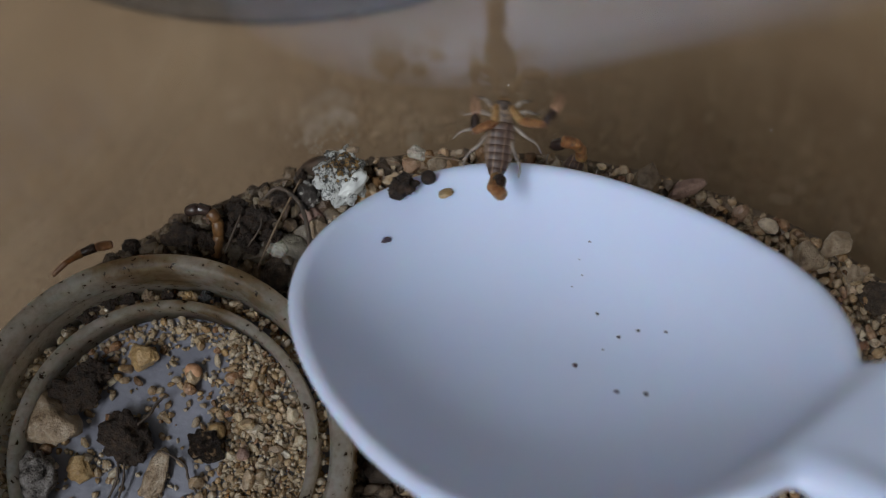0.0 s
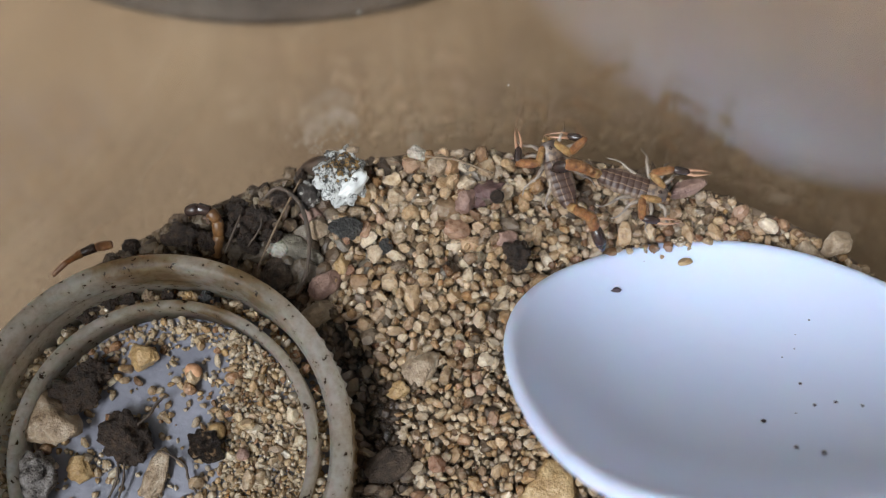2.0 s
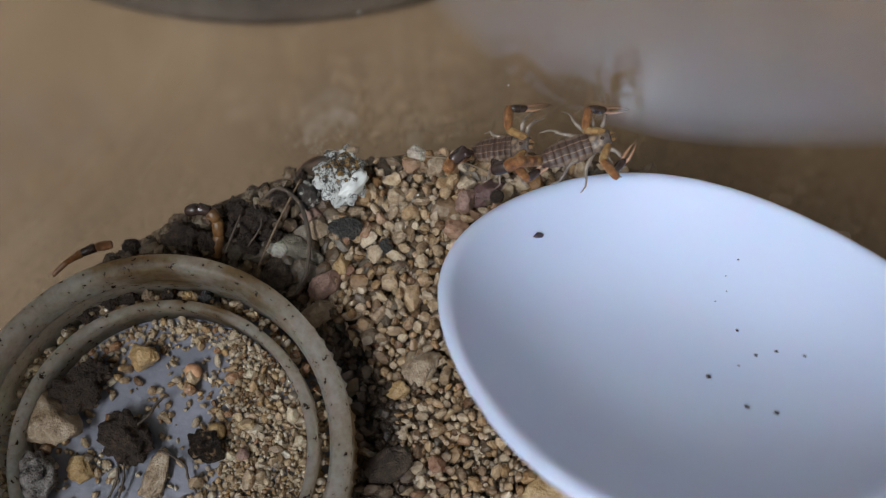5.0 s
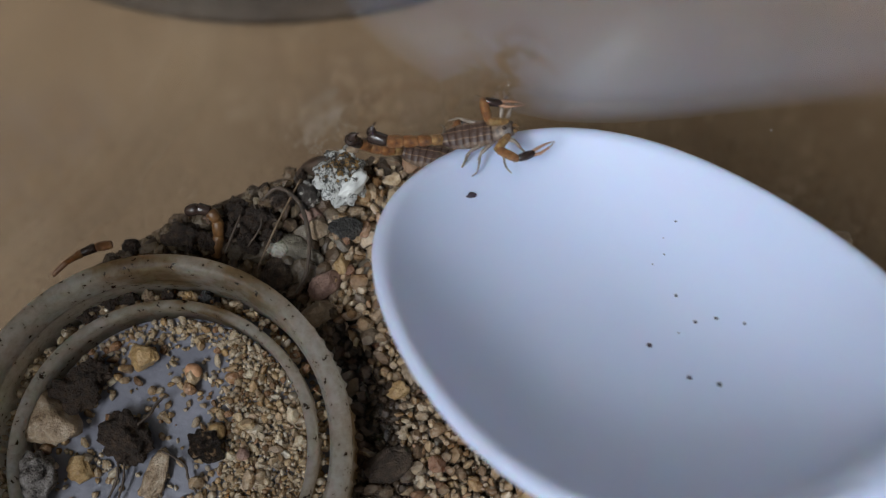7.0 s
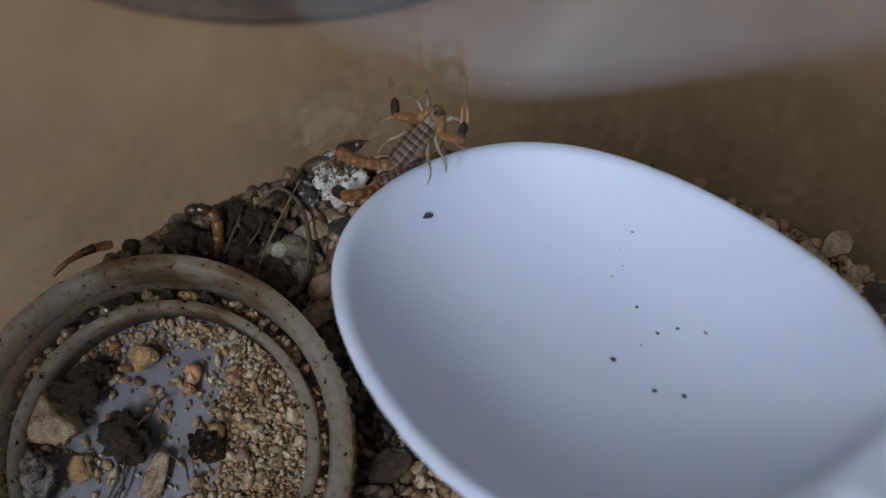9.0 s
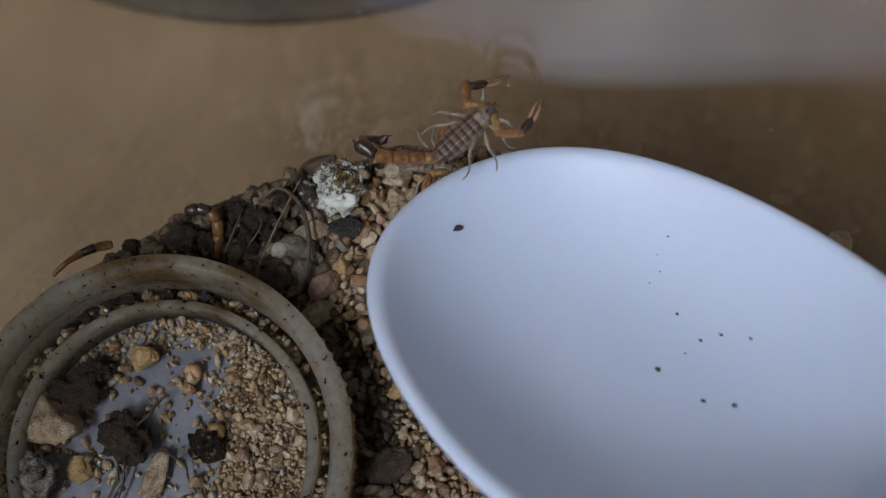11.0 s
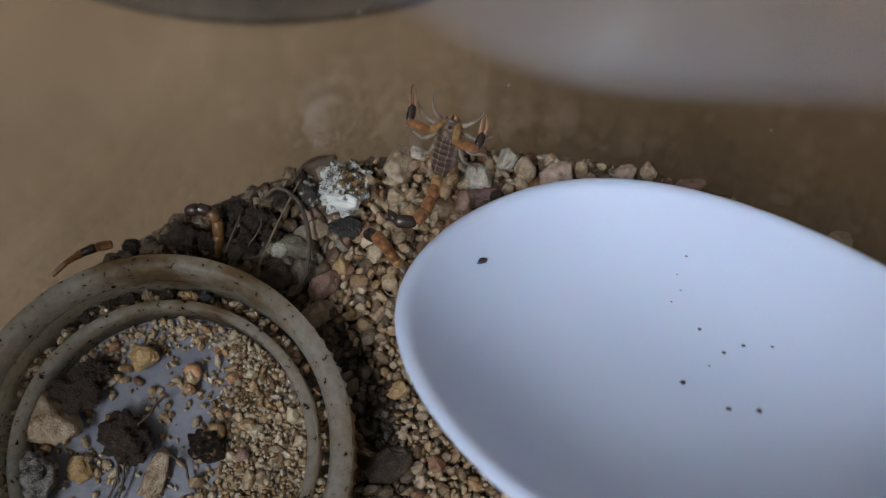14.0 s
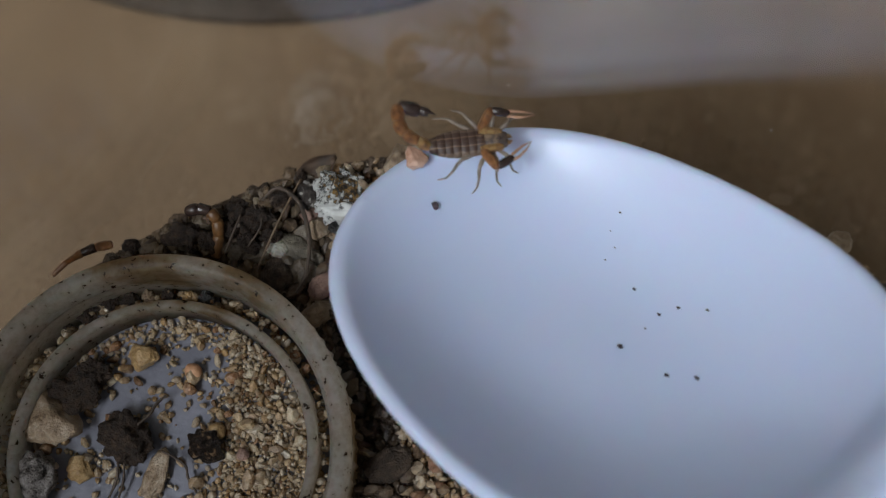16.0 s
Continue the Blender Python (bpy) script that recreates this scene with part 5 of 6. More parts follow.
    walk(scorpion_a[1][3], [(0, pm(-4.08, 0.14, 2.21, -9.3, -35.8, -131.4)), (0.5, pm(-4.39, 0.11, 2.23, 17.3, -26.4, 79.6)), (1, pm(-4.19, -0.23, 2.16, -1.8, -28.2, -169.8)), (1.5, pm(-5.21, -0.43, 1.57, 0.0, -11.1, -176.4)), (2, pm(-4.72, -0.45, 1.83, 0.0, -16.2, -166.1)), (2.5, pm(-4.51, -0.23, 1.99, -0.1, -21.3, -179.1)), (3, pm(-3.95, -0.78, 2.46, -12.7, -39.1, -153.3)), (3.5, pm(-4.99, -0.86, 1.92, -5.4, -20.7, -154.9)), (4, pm(-4.26, -0.23, 2.54, -3.1, 45.4, -173.0)), (6.5, pm(-4.76, -0.14, 2.21, 2.0, -28.7, 173.8)), (7, pm(-5.65, -0.31, 1.85, 1.1, -21.8, 176.8)), (7.5, pm(-4.91, -0.78, 2.38, -7.6, -32.5, -163.7)), (8, pm(-4.91, -0.32, 2.18, 6.8, -27.7, 160.2)), (8.5, pm(-5.35, -0.29, 1.96, 1.3, -18.2, 173.0)), (9, pm(-4.58, 2.49, 1.10, 7.7, -1.1, 97.0)), (11.5, pm(-5.48, 1.47, 1.38, 8.3, -9.7, 134.9)), (12, pm(-5.49, 0.98, 1.30, 1.2, -11.4, 132.5)), (12.5, pm(-4.75, 1.50, 2.20, 28.7, -8.4, 103.6)), (12.7, pm(-4.53, 1.53, 2.23, 23.9, -9.2, 91.1)), (12.8, pm(-2.61, 2.18, 2.01, 48.0, 16.4, 71.1)), (12.9, pm(-4.46, 1.31, 1.01, 89.4, -29.5, 82.7)), (13, pm(-4.47, 0.20, 2.95, 29.6, -49.7, 140.4)), (13.5, pm(-4.53, -0.06, 2.98, 23.0, -54.5, 152.5)), (14, pm(-4.53, -0.06, 2.98, 25.7, -53.6, 149.1)), (14.5, pm(-4.61, 0.21, 2.91, 39.3, -41.2, 127.6)), (15, pm(-4.70, -0.06, 2.83, 38.5, -22.5, 115.6)), (15.5, pm(-4.77, -0.91, 1.96, 4.9, -30.1, 155.2)), (16, pm(-5.13, 1.96, 0.85, 0.0, 2.1, 81.0))])
    walk(scorpion_a[1][4], [(0, pm(-4.35, -0.17, 2.51, -1.5, 45.6, -6.4)), (0.5, pm(-4.31, 0.56, 2.45, 7.0, 51.4, 21.6)), (1, pm(-4.78, -0.34, 2.48, -0.9, 30.8, -175.8)), (1.5, pm(-6.11, -0.49, 1.75, 0.0, 26.1, -174.5)), (2, pm(-5.42, -0.63, 2.04, 0.0, 36.0, -162.4)), (2.5, pm(-5.16, -0.24, 2.24, -0.2, 34.9, -177.8)), (3, pm(-4.54, -1.07, 3.00, -9.0, 2.6, -163.4)), (3.5, pm(-5.83, -1.25, 2.27, -3.8, 10.7, -163.8)), (4, pm(-5.14, -0.33, 1.64, -1.2, 19.3, -175.7)), (6.5, pm(-5.59, -0.05, 2.66, 6.4, 7.5, 161.0)), (7, pm(-6.81, -0.24, 2.32, 7.1, -12.3, 159.2)), (7.5, pm(-5.83, -1.05, 2.99, -5.8, -13.4, -167.8)), (8, pm(-5.77, -0.01, 2.65, 7.5, 1.4, 159.3)), (8.5, pm(-6.36, -0.16, 2.30, 6.0, 17.1, 150.7)), (9, pm(-4.74, 3.74, 1.13, -3.1, 34.2, -20.5)), (11.5, pm(-6.37, 2.35, 1.60, 10.4, -6.2, 117.9)), (12, pm(-6.11, 1.67, 1.49, 1.7, 31.8, 69.9)), (12.5, pm(-5.04, 2.72, 2.39, 30.2, 29.8, 74.7)), (12.7, pm(-4.55, 2.56, 2.40, 27.7, 48.5, 69.2)), (12.8, pm(-2.24, 3.27, 1.67, 98.8, 76.2, 110.2)), (12.9, pm(-4.35, 2.19, 1.51, 88.7, 6.1, 128.6)), (13, pm(-5.04, 0.67, 3.81, 47.0, -10.1, 110.1)), (13.5, pm(-5.18, 0.28, 4.01, 56.0, -16.9, 101.1)), (14, pm(-5.17, 0.33, 4.00, 56.2, -15.7, 100.3)), (14.5, pm(-5.18, 0.96, 3.73, 58.8, 31.9, 93.8)), (15, pm(-5.20, 1.00, 3.31, 44.8, 47.3, 70.9)), (15.5, pm(-5.28, -0.68, 2.28, 10.0, 42.2, 48.9)), (16, pm(-4.93, 3.21, 0.80, 0.0, 12.2, -14.7))])
    walk(scorpion_a[1][5], [(0, pm(-3.56, -0.26, 1.70, -11.9, 65.7, -37.0)), (0.5, pm(-3.67, 0.81, 1.59, -11.0, 59.6, -30.1)), (1, pm(-5.69, -0.41, 1.94, -1.1, 44.1, -176.2)), (1.5, pm(-7.25, -0.60, 1.19, 0.0, 38.1, -174.5)), (2, pm(-6.28, -0.90, 1.38, 0.0, 49.2, -161.3)), (2.5, pm(-6.05, -0.27, 1.62, -0.2, 48.3, -177.7)), (3, pm(-5.70, -1.42, 2.95, -4.8, 14.1, -172.5)), (3.5, pm(-7.08, -1.61, 2.03, -0.7, 20.3, -177.3)), (4, pm(-6.24, -0.42, 1.26, -0.2, 35.4, -179.5)), (6.5, pm(-6.80, 0.37, 2.50, 6.1, -41.6, 9.9)), (7, pm(-8.24, 0.30, 2.65, 23.7, -45.3, 36.3)), (7.5, pm(-7.24, -1.35, 3.33, -5.5, -5.9, -169.0)), (8, pm(-7.05, 0.47, 2.62, 8.3, 11.8, 159.0)), (8.5, pm(-7.41, 0.43, 1.93, 12.0, 24.9, 103.2)), (9, pm(-3.77, 3.38, 0.42, -4.7, -17.7, -33.3)), (11.5, pm(-7.11, 3.76, 1.77, 11.6, -2.4, 99.7)), (12, pm(-5.77, 2.61, 0.86, 0.2, 28.4, 5.3)), (12.5, pm(-4.72, 3.89, 1.69, -9.3, 9.7, -18.0)), (12.7, pm(-4.29, 3.25, 1.57, -10.0, 47.0, -23.1)), (12.8, pm(-2.33, 3.50, 0.66, -39.4, 6.7, -45.7)), (12.9, pm(-5.02, 3.03, 1.40, 106.2, 20.4, 139.7)), (13, pm(-5.56, 2.09, 4.08, 43.5, 45.0, 61.4)), (13.5, pm(-5.47, 1.78, 4.47, 48.3, 36.5, 62.0)), (14, pm(-5.44, 1.84, 4.43, 51.9, 30.0, 68.6)), (14.5, pm(-5.26, 2.10, 3.02, 25.6, 27.7, 30.7)), (15, pm(-4.91, 1.85, 2.33, 18.5, 17.7, 25.2)), (15.5, pm(-4.72, -0.04, 1.52, 6.5, 47.9, 28.0)), (16, pm(-3.52, 2.84, 0.48, 0.0, -13.8, -20.2))])
    path_b = [(0, pm(10.30, 4.59, 3.00, 0.0, -0.0, -112.3)), (0.5, pm(8.77, 6.79, 2.00, 0.0, -0.0, -171.5)), (1, pm(10.07, 6.11, 2.00, 0.0, -0.0, 140.5)), (1.5, pm(10.32, 6.11, 2.00, 0.0, -0.0, 129.4)), (2, pm(9.81, 5.87, 2.71, 0.0, -17.5, 111.0)), (2.5, pm(9.63, 6.10, 3.63, 0.0, -41.4, 96.0)), (3, pm(8.27, 6.80, 3.21, 0.0, -41.1, 58.1)), (3.5, pm(8.40, 7.00, 4.57, 0.0, -65.9, 57.8)), (4, pm(6.86, 7.77, 5.28, 0.0, -60.0, 13.0)), (6.5, pm(1.92, 6.63, 4.50, -0.0, -11.7, -14.2)), (7, pm(-0.79, 6.78, 4.50, -0.0, -17.2, -17.8)), (7.5, pm(-2.21, 6.80, 4.00, -0.0, -0.0, -16.6)), (8, pm(-2.32, 6.43, 4.00, -0.0, -0.0, -14.4)), (8.5, pm(-1.26, 5.83, 4.00, -0.0, -0.0, -12.5)), (9, pm(-2.78, 5.63, 4.00, 0.0, -0.0, 19.3)), (11.5, pm(-0.78, 6.32, 5.50, -0.0, -17.0, -21.9)), (12, pm(0.75, 4.64, 4.00, -0.0, -0.0, -6.0)), (12.5, pm(-0.43, -1.66, 3.00, -0.0, -0.0, -24.5)), (13, pm(-1.24, -4.52, 3.00, -0.0, -0.0, -43.7)), (13.5, pm(-1.59, -4.52, 3.00, -0.0, -0.0, -48.8)), (14, pm(-1.47, -4.40, 3.00, -0.0, -0.0, -49.0)), (14.5, pm(2.61, -6.71, 2.00, -0.0, -0.0, -37.4)), (15, pm(2.85, -1.90, 3.00, -0.0, -0.0, -46.0)), (15.5, pm(2.74, 2.68, 4.00, -0.0, -0.0, -22.7)), (16, pm(1.33, 5.06, 5.00, -0.0, -0.0, -15.6))]
    walk(scorpion_b[0], path_b)
    arms(scorpion_b, path_b, [(0, 150, 85, 8, -150, -85, -8), (0.5, 150, 85, 8, -150, -85, -8), (1, 150, 85, 8, -150, -85, -8), (1.5, 130, 50, -35, -160, -50, 50), (2, 144, 69, -26, -151, -66, 55), (2.5, 150, 75, -55, -145, -60, 30), (3, 150, 87, -40, -165, -63, 27), (3.5, 150, 90, -42, -165, -50, 35), (4, 168, 95, 5, -123, -25, 60), (6.5, 150, 85, 8, -150, -85, -8), (7, 150, 85, 8, -150, -85, -8), (7.5, 150, 85, 8, -150, -85, -8), (8, 150, 85, 8, -150, -85, -8), (8.5, 150, 85, 8, -150, -85, -8), (9, 150, 80, 0, -150, -80, 0), (11.5, 150, 85, 8, -150, -85, -8), (12, 150, 85, 8, -150, -85, -8), (12.5, 150, 85, 8, -150, -85, -8), (13, 150, 85, 8, -150, -85, -8), (13.5, 150, 85, 8, -150, -85, -8), (14, 150, 85, 8, -150, -85, -8), (14.5, 150, 85, 8, -150, -85, -8), (15, 150, 85, 8, -150, -85, -8), (15.5, 150, 85, 8, -150, -85, -8), (16, 150, 85, 8, -150, -85, -8)])
    walk(scorpion_b[1][0], [(0, pm(-2.92, 0.00, 0.11, 0.0, -55.7, 66.7)), (0.5, pm(-2.91, -0.00, 0.11, 0.0, -42.1, 121.1)), (1, pm(-2.92, 0.00, 0.11, 0.0, -33.9, 168.9)), (1.5, pm(-2.92, 0.00, 0.11, 0.0, -56.8, 163.9)), (2, pm(-2.91, 0.00, 0.11, -10.6, -69.5, -158.3)), (2.5, pm(-2.92, 0.00, 0.11, -90.6, -60.8, -50.0)), (3, pm(-2.92, -0.00, 0.11, -152.6, -73.6, -17.8)), (3.5, pm(-2.92, 0.00, 0.11, 123.5, -81.0, 52.8)), (4, pm(-2.91, 0.00, 0.11, -79.6, -49.4, -74.9)), (6.5, pm(-2.91, 0.00, 0.11, -8.3, -48.3, -146.1)), (7, pm(-2.92, -0.00, 0.11, -27.1, -61.0, -108.7)), (7.5, pm(-2.92, -0.00, 0.11, 0.0, -43.8, -126.2)), (8, pm(-2.91, -0.00, 0.11, 0.0, -42.4, -152.2)), (8.5, pm(-2.92, 0.00, 0.11, 0.0, -37.4, -150.2)), (9, pm(-2.92, 0.00, 0.11, 0.0, -31.6, -120.7)), (11.5, pm(-2.91, -0.00, 0.11, -19.6, -46.3, -36.9)), (12, pm(-2.92, -0.00, 0.11, 0.0, -58.1, -77.4)), (12.5, pm(-2.92, 0.00, 0.11, 0.0, -55.1, -170.0)), (13, pm(-2.92, 0.00, 0.11, 0.0, -39.8, -173.2)), (13.5, pm(-2.92, 0.00, 0.11, 0.0, -39.3, -169.4)), (14, pm(-2.92, 0.00, 0.11, 0.0, -41.6, -164.3)), (14.5, pm(-2.92, 0.00, 0.11, 0.0, -58.1, -164.6)), (15, pm(-2.91, 0.00, 0.11, 0.0, -58.1, -119.5)), (15.5, pm(-2.92, 0.00, 0.11, 0.0, -58.1, -6.6)), (16, pm(-2.92, 0.00, 0.11, 0.0, -58.1, -15.8))])
    walk(scorpion_b[1][1], [(0, pm(-2.76, 0.36, 0.69, 0.0, -50.9, -143.4)), (0.5, pm(-3.21, 0.50, 0.63, 0.0, -39.3, 171.5)), (1, pm(-3.60, 0.13, 0.58, 0.0, -38.1, 169.6)), (1.5, pm(-3.28, 0.11, 0.69, 0.0, -60.8, 161.3)), (2, pm(-3.26, -0.14, 1.09, -13.0, -53.7, -144.2)), (2.5, pm(-2.59, -0.38, 1.01, -0.6, 35.4, -0.8)), (3, pm(-2.63, -0.09, 1.11, -9.5, -61.3, -166.5)), (3.5, pm(-2.82, 0.13, 1.14, 28.8, -82.5, 149.8)), (4, pm(-2.77, -0.54, 0.76, -84.6, -50.4, -68.7)), (6.5, pm(-3.49, -0.39, 0.89, -0.7, -40.7, -177.0)), (7, pm(-3.08, -0.48, 1.02, -5.5, -28.5, -161.6)), (7.5, pm(-3.24, -0.45, 0.64, 0.0, -46.7, -166.6)), (8, pm(-3.42, -0.27, 0.63, 0.0, -44.3, -169.0)), (8.5, pm(-3.48, -0.32, 0.60, 0.0, -36.8, -179.3)), (9, pm(-3.29, -0.63, 0.56, 0.0, -36.8, -165.9)), (11.5, pm(-2.34, -0.43, 0.87, -9.7, -58.8, -155.1)), (12, pm(-2.84, -0.36, 0.70, 0.0, -61.9, -77.4)), (12.5, pm(-3.31, -0.07, 0.69, 0.0, -58.5, 173.4)), (13, pm(-3.52, -0.07, 0.62, 0.0, -44.3, 179.3)), (13.5, pm(-3.52, -0.11, 0.62, 0.0, -43.7, -174.4)), (14, pm(-3.48, -0.16, 0.63, 0.0, -45.8, -176.5)), (14.5, pm(-3.27, -0.10, 0.70, 0.0, -61.9, 177.6)), (15, pm(-3.10, -0.32, 0.70, 0.0, -61.9, 140.7)), (15.5, pm(-2.55, -0.04, 0.70, 0.0, -61.9, -6.6)), (16, pm(-2.56, -0.10, 0.70, 0.0, -61.9, -15.8))])
    walk(scorpion_b[1][2], [(0, pm(-3.20, 0.04, 1.36, 0.0, -50.6, -88.2)), (0.5, pm(-3.92, 0.60, 1.22, 0.0, -35.8, 178.4)), (1, pm(-4.32, 0.27, 1.15, 0.0, -33.9, 172.2)), (1.5, pm(-3.66, 0.23, 1.41, 0.0, -56.8, 156.6)), (2, pm(-3.70, -0.46, 1.84, -11.2, -51.4, -148.5)), (2.5, pm(-1.70, -0.40, 0.37, -10.9, 21.9, -15.7)), (3, pm(-3.12, -0.21, 2.02, 67.2, -82.8, 105.3)), (3.5, pm(-2.94, 0.20, 2.23, 67.2, -88.3, 112.1)), (4, pm(-2.55, -1.10, 1.49, -79.9, -50.2, -75.1)), (6.5, pm(-4.24, -0.43, 1.53, 0.8, -36.3, 176.2)), (7, pm(-3.99, -0.78, 1.55, -3.9, -37.5, -167.4)), (7.5, pm(-3.83, -0.59, 1.28, 0.0, -42.3, -166.6)), (8, pm(-4.05, -0.39, 1.26, 0.0, -40.0, -169.0)), (8.5, pm(-4.23, -0.33, 1.16, 0.0, -32.6, -179.3)), (9, pm(-4.02, -0.81, 1.12, 0.0, -31.9, -170.9)), (11.5, pm(-2.76, -0.63, 1.64, -1.7, -53.5, -175.2)), (12, pm(-2.75, -0.73, 1.42, 0.0, -58.1, -118.7)), (12.5, pm(-3.74, -0.02, 1.40, 0.0, -54.6, 175.8)), (13, pm(-4.16, -0.06, 1.24, 0.0, -39.9, -174.9)), (13.5, pm(-4.17, -0.18, 1.24, 0.0, -39.4, -177.3)), (14, pm(-4.10, -0.20, 1.27, 0.0, -41.4, 179.1)), (14.5, pm(-3.65, -0.08, 1.42, 0.0, -58.1, -177.7)), (15, pm(-3.39, -0.07, 1.42, 0.0, -58.1, -161.2)), (15.5, pm(-2.17, -0.09, 1.42, 0.0, -58.1, -172.2)), (16, pm(-2.19, -0.20, 1.42, 0.0, -58.1, 171.5))])
    walk(scorpion_b[1][3], [(0, pm(-3.18, -0.47, 1.98, 0.0, -19.4, -75.9)), (0.5, pm(-4.66, 0.62, 1.75, 0.0, -14.9, -169.4)), (1, pm(-5.08, 0.37, 1.67, 0.0, -12.7, 155.4)), (1.5, pm(-4.05, 0.40, 2.06, 0.0, 59.5, 132.5)), (2, pm(-4.19, -0.75, 2.55, -7.1, 36.6, -165.8)), (2.5, pm(-0.74, -0.67, -0.03, 5.6, -26.9, 171.8)), (3, pm(-3.14, -0.11, 2.84, 30.6, 11.0, 47.9)), (3.5, pm(-2.95, 0.23, 3.25, 44.7, 45.6, 49.9)), (4, pm(-2.40, -1.68, 2.21, -47.3, 10.6, -48.5)), (6.5, pm(-5.05, -0.37, 2.13, 5.0, -71.0, 167.4)), (7, pm(-4.80, -0.96, 2.19, -18.7, -67.9, -139.5)), (7.5, pm(-4.45, -0.74, 1.86, 0.0, -17.0, 172.0)), (8, pm(-4.71, -0.52, 1.82, 0.0, -15.6, 170.0)), (8.5, pm(-5.02, -0.34, 1.67, 0.0, -12.0, 179.5)), (9, pm(-4.81, -0.94, 1.62, 0.0, -11.6, 170.6)), (11.5, pm(-3.30, -0.68, 2.37, 4.8, -34.7, 164.2)), (12, pm(-2.95, -1.09, 2.07, 0.0, 59.5, -131.9)), (12.5, pm(-4.19, 0.01, 2.03, 0.0, 59.5, -174.4)), (13, pm(-4.83, -0.12, 1.81, 0.0, -15.6, -175.6)), (13.5, pm(-4.85, -0.21, 1.80, 0.0, -15.3, -177.7)), (14, pm(-4.75, -0.19, 1.84, 0.0, -16.5, -178.5)), (14.5, pm(-4.06, -0.10, 2.07, 0.0, 59.5, -176.7)), (15, pm(-3.78, -0.20, 2.07, 0.0, 59.5, 163.7)), (15.5, pm(-2.57, -0.14, 2.07, 0.0, 59.5, -172.4)), (16, pm(-2.59, -0.14, 2.07, 0.0, 59.5, 173.2))])
    walk(scorpion_b[1][4], [(0, pm(-3.03, -1.08, 2.20, 0.0, 41.3, -74.9)), (0.5, pm(-5.41, 0.48, 1.95, 0.0, 30.3, 88.1)), (1, pm(-5.84, 0.72, 1.86, 0.0, 40.6, 87.3)), (1.5, pm(-4.48, 0.87, 0.98, 0.0, 53.2, 46.3)), (2, pm(-5.17, -1.00, 1.79, -1.9, 11.5, -174.4)), (2.5, pm(-1.86, -0.50, 0.55, 6.6, -40.7, 170.0)), (3, pm(-2.66, 0.43, 2.70, 10.7, 69.9, 14.2)), (3.5, pm(-2.46, 0.81, 2.47, 26.0, 76.9, 28.0)), (4, pm(-2.07, -2.05, 2.12, 75.5, 54.6, 95.5)), (6.5, pm(-5.44, -0.29, 3.31, 5.8, -42.4, 17.3)), (7, pm(-5.17, -1.27, 3.36, -27.2, -73.3, -128.5)), (7.5, pm(-5.15, -0.64, 2.07, 0.0, 37.1, 166.0)), (8, pm(-5.44, -0.39, 2.03, 0.0, 35.2, 164.0)), (8.5, pm(-5.88, -0.33, 1.86, 0.0, 28.1, 179.4)), (9, pm(-5.68, -0.79, 1.80, 0.0, 38.1, 121.0)), (11.5, pm(-3.84, -0.52, 2.76, 13.7, 44.4, 43.9)), (12, pm(-3.37, -1.56, 0.99, 0.0, 53.2, -173.9)), (12.5, pm(-4.82, -0.05, 0.96, 0.0, 53.2, -170.1)), (13, pm(-5.57, -0.18, 2.01, 0.0, 34.8, 175.1)), (13.5, pm(-5.60, -0.24, 2.00, 0.0, 34.3, -172.3)), (14, pm(-5.45, -0.20, 2.05, 0.0, 36.3, -167.8)), (14.5, pm(-4.69, -0.13, 0.99, 0.0, 53.2, -176.9)), (15, pm(-4.38, -0.03, 0.99, 0.0, 53.2, -91.5)), (15.5, pm(-3.20, -0.22, 0.99, 0.0, 53.2, 179.2)), (16, pm(-3.22, -0.07, 0.99, 0.0, 53.2, 176.5))])
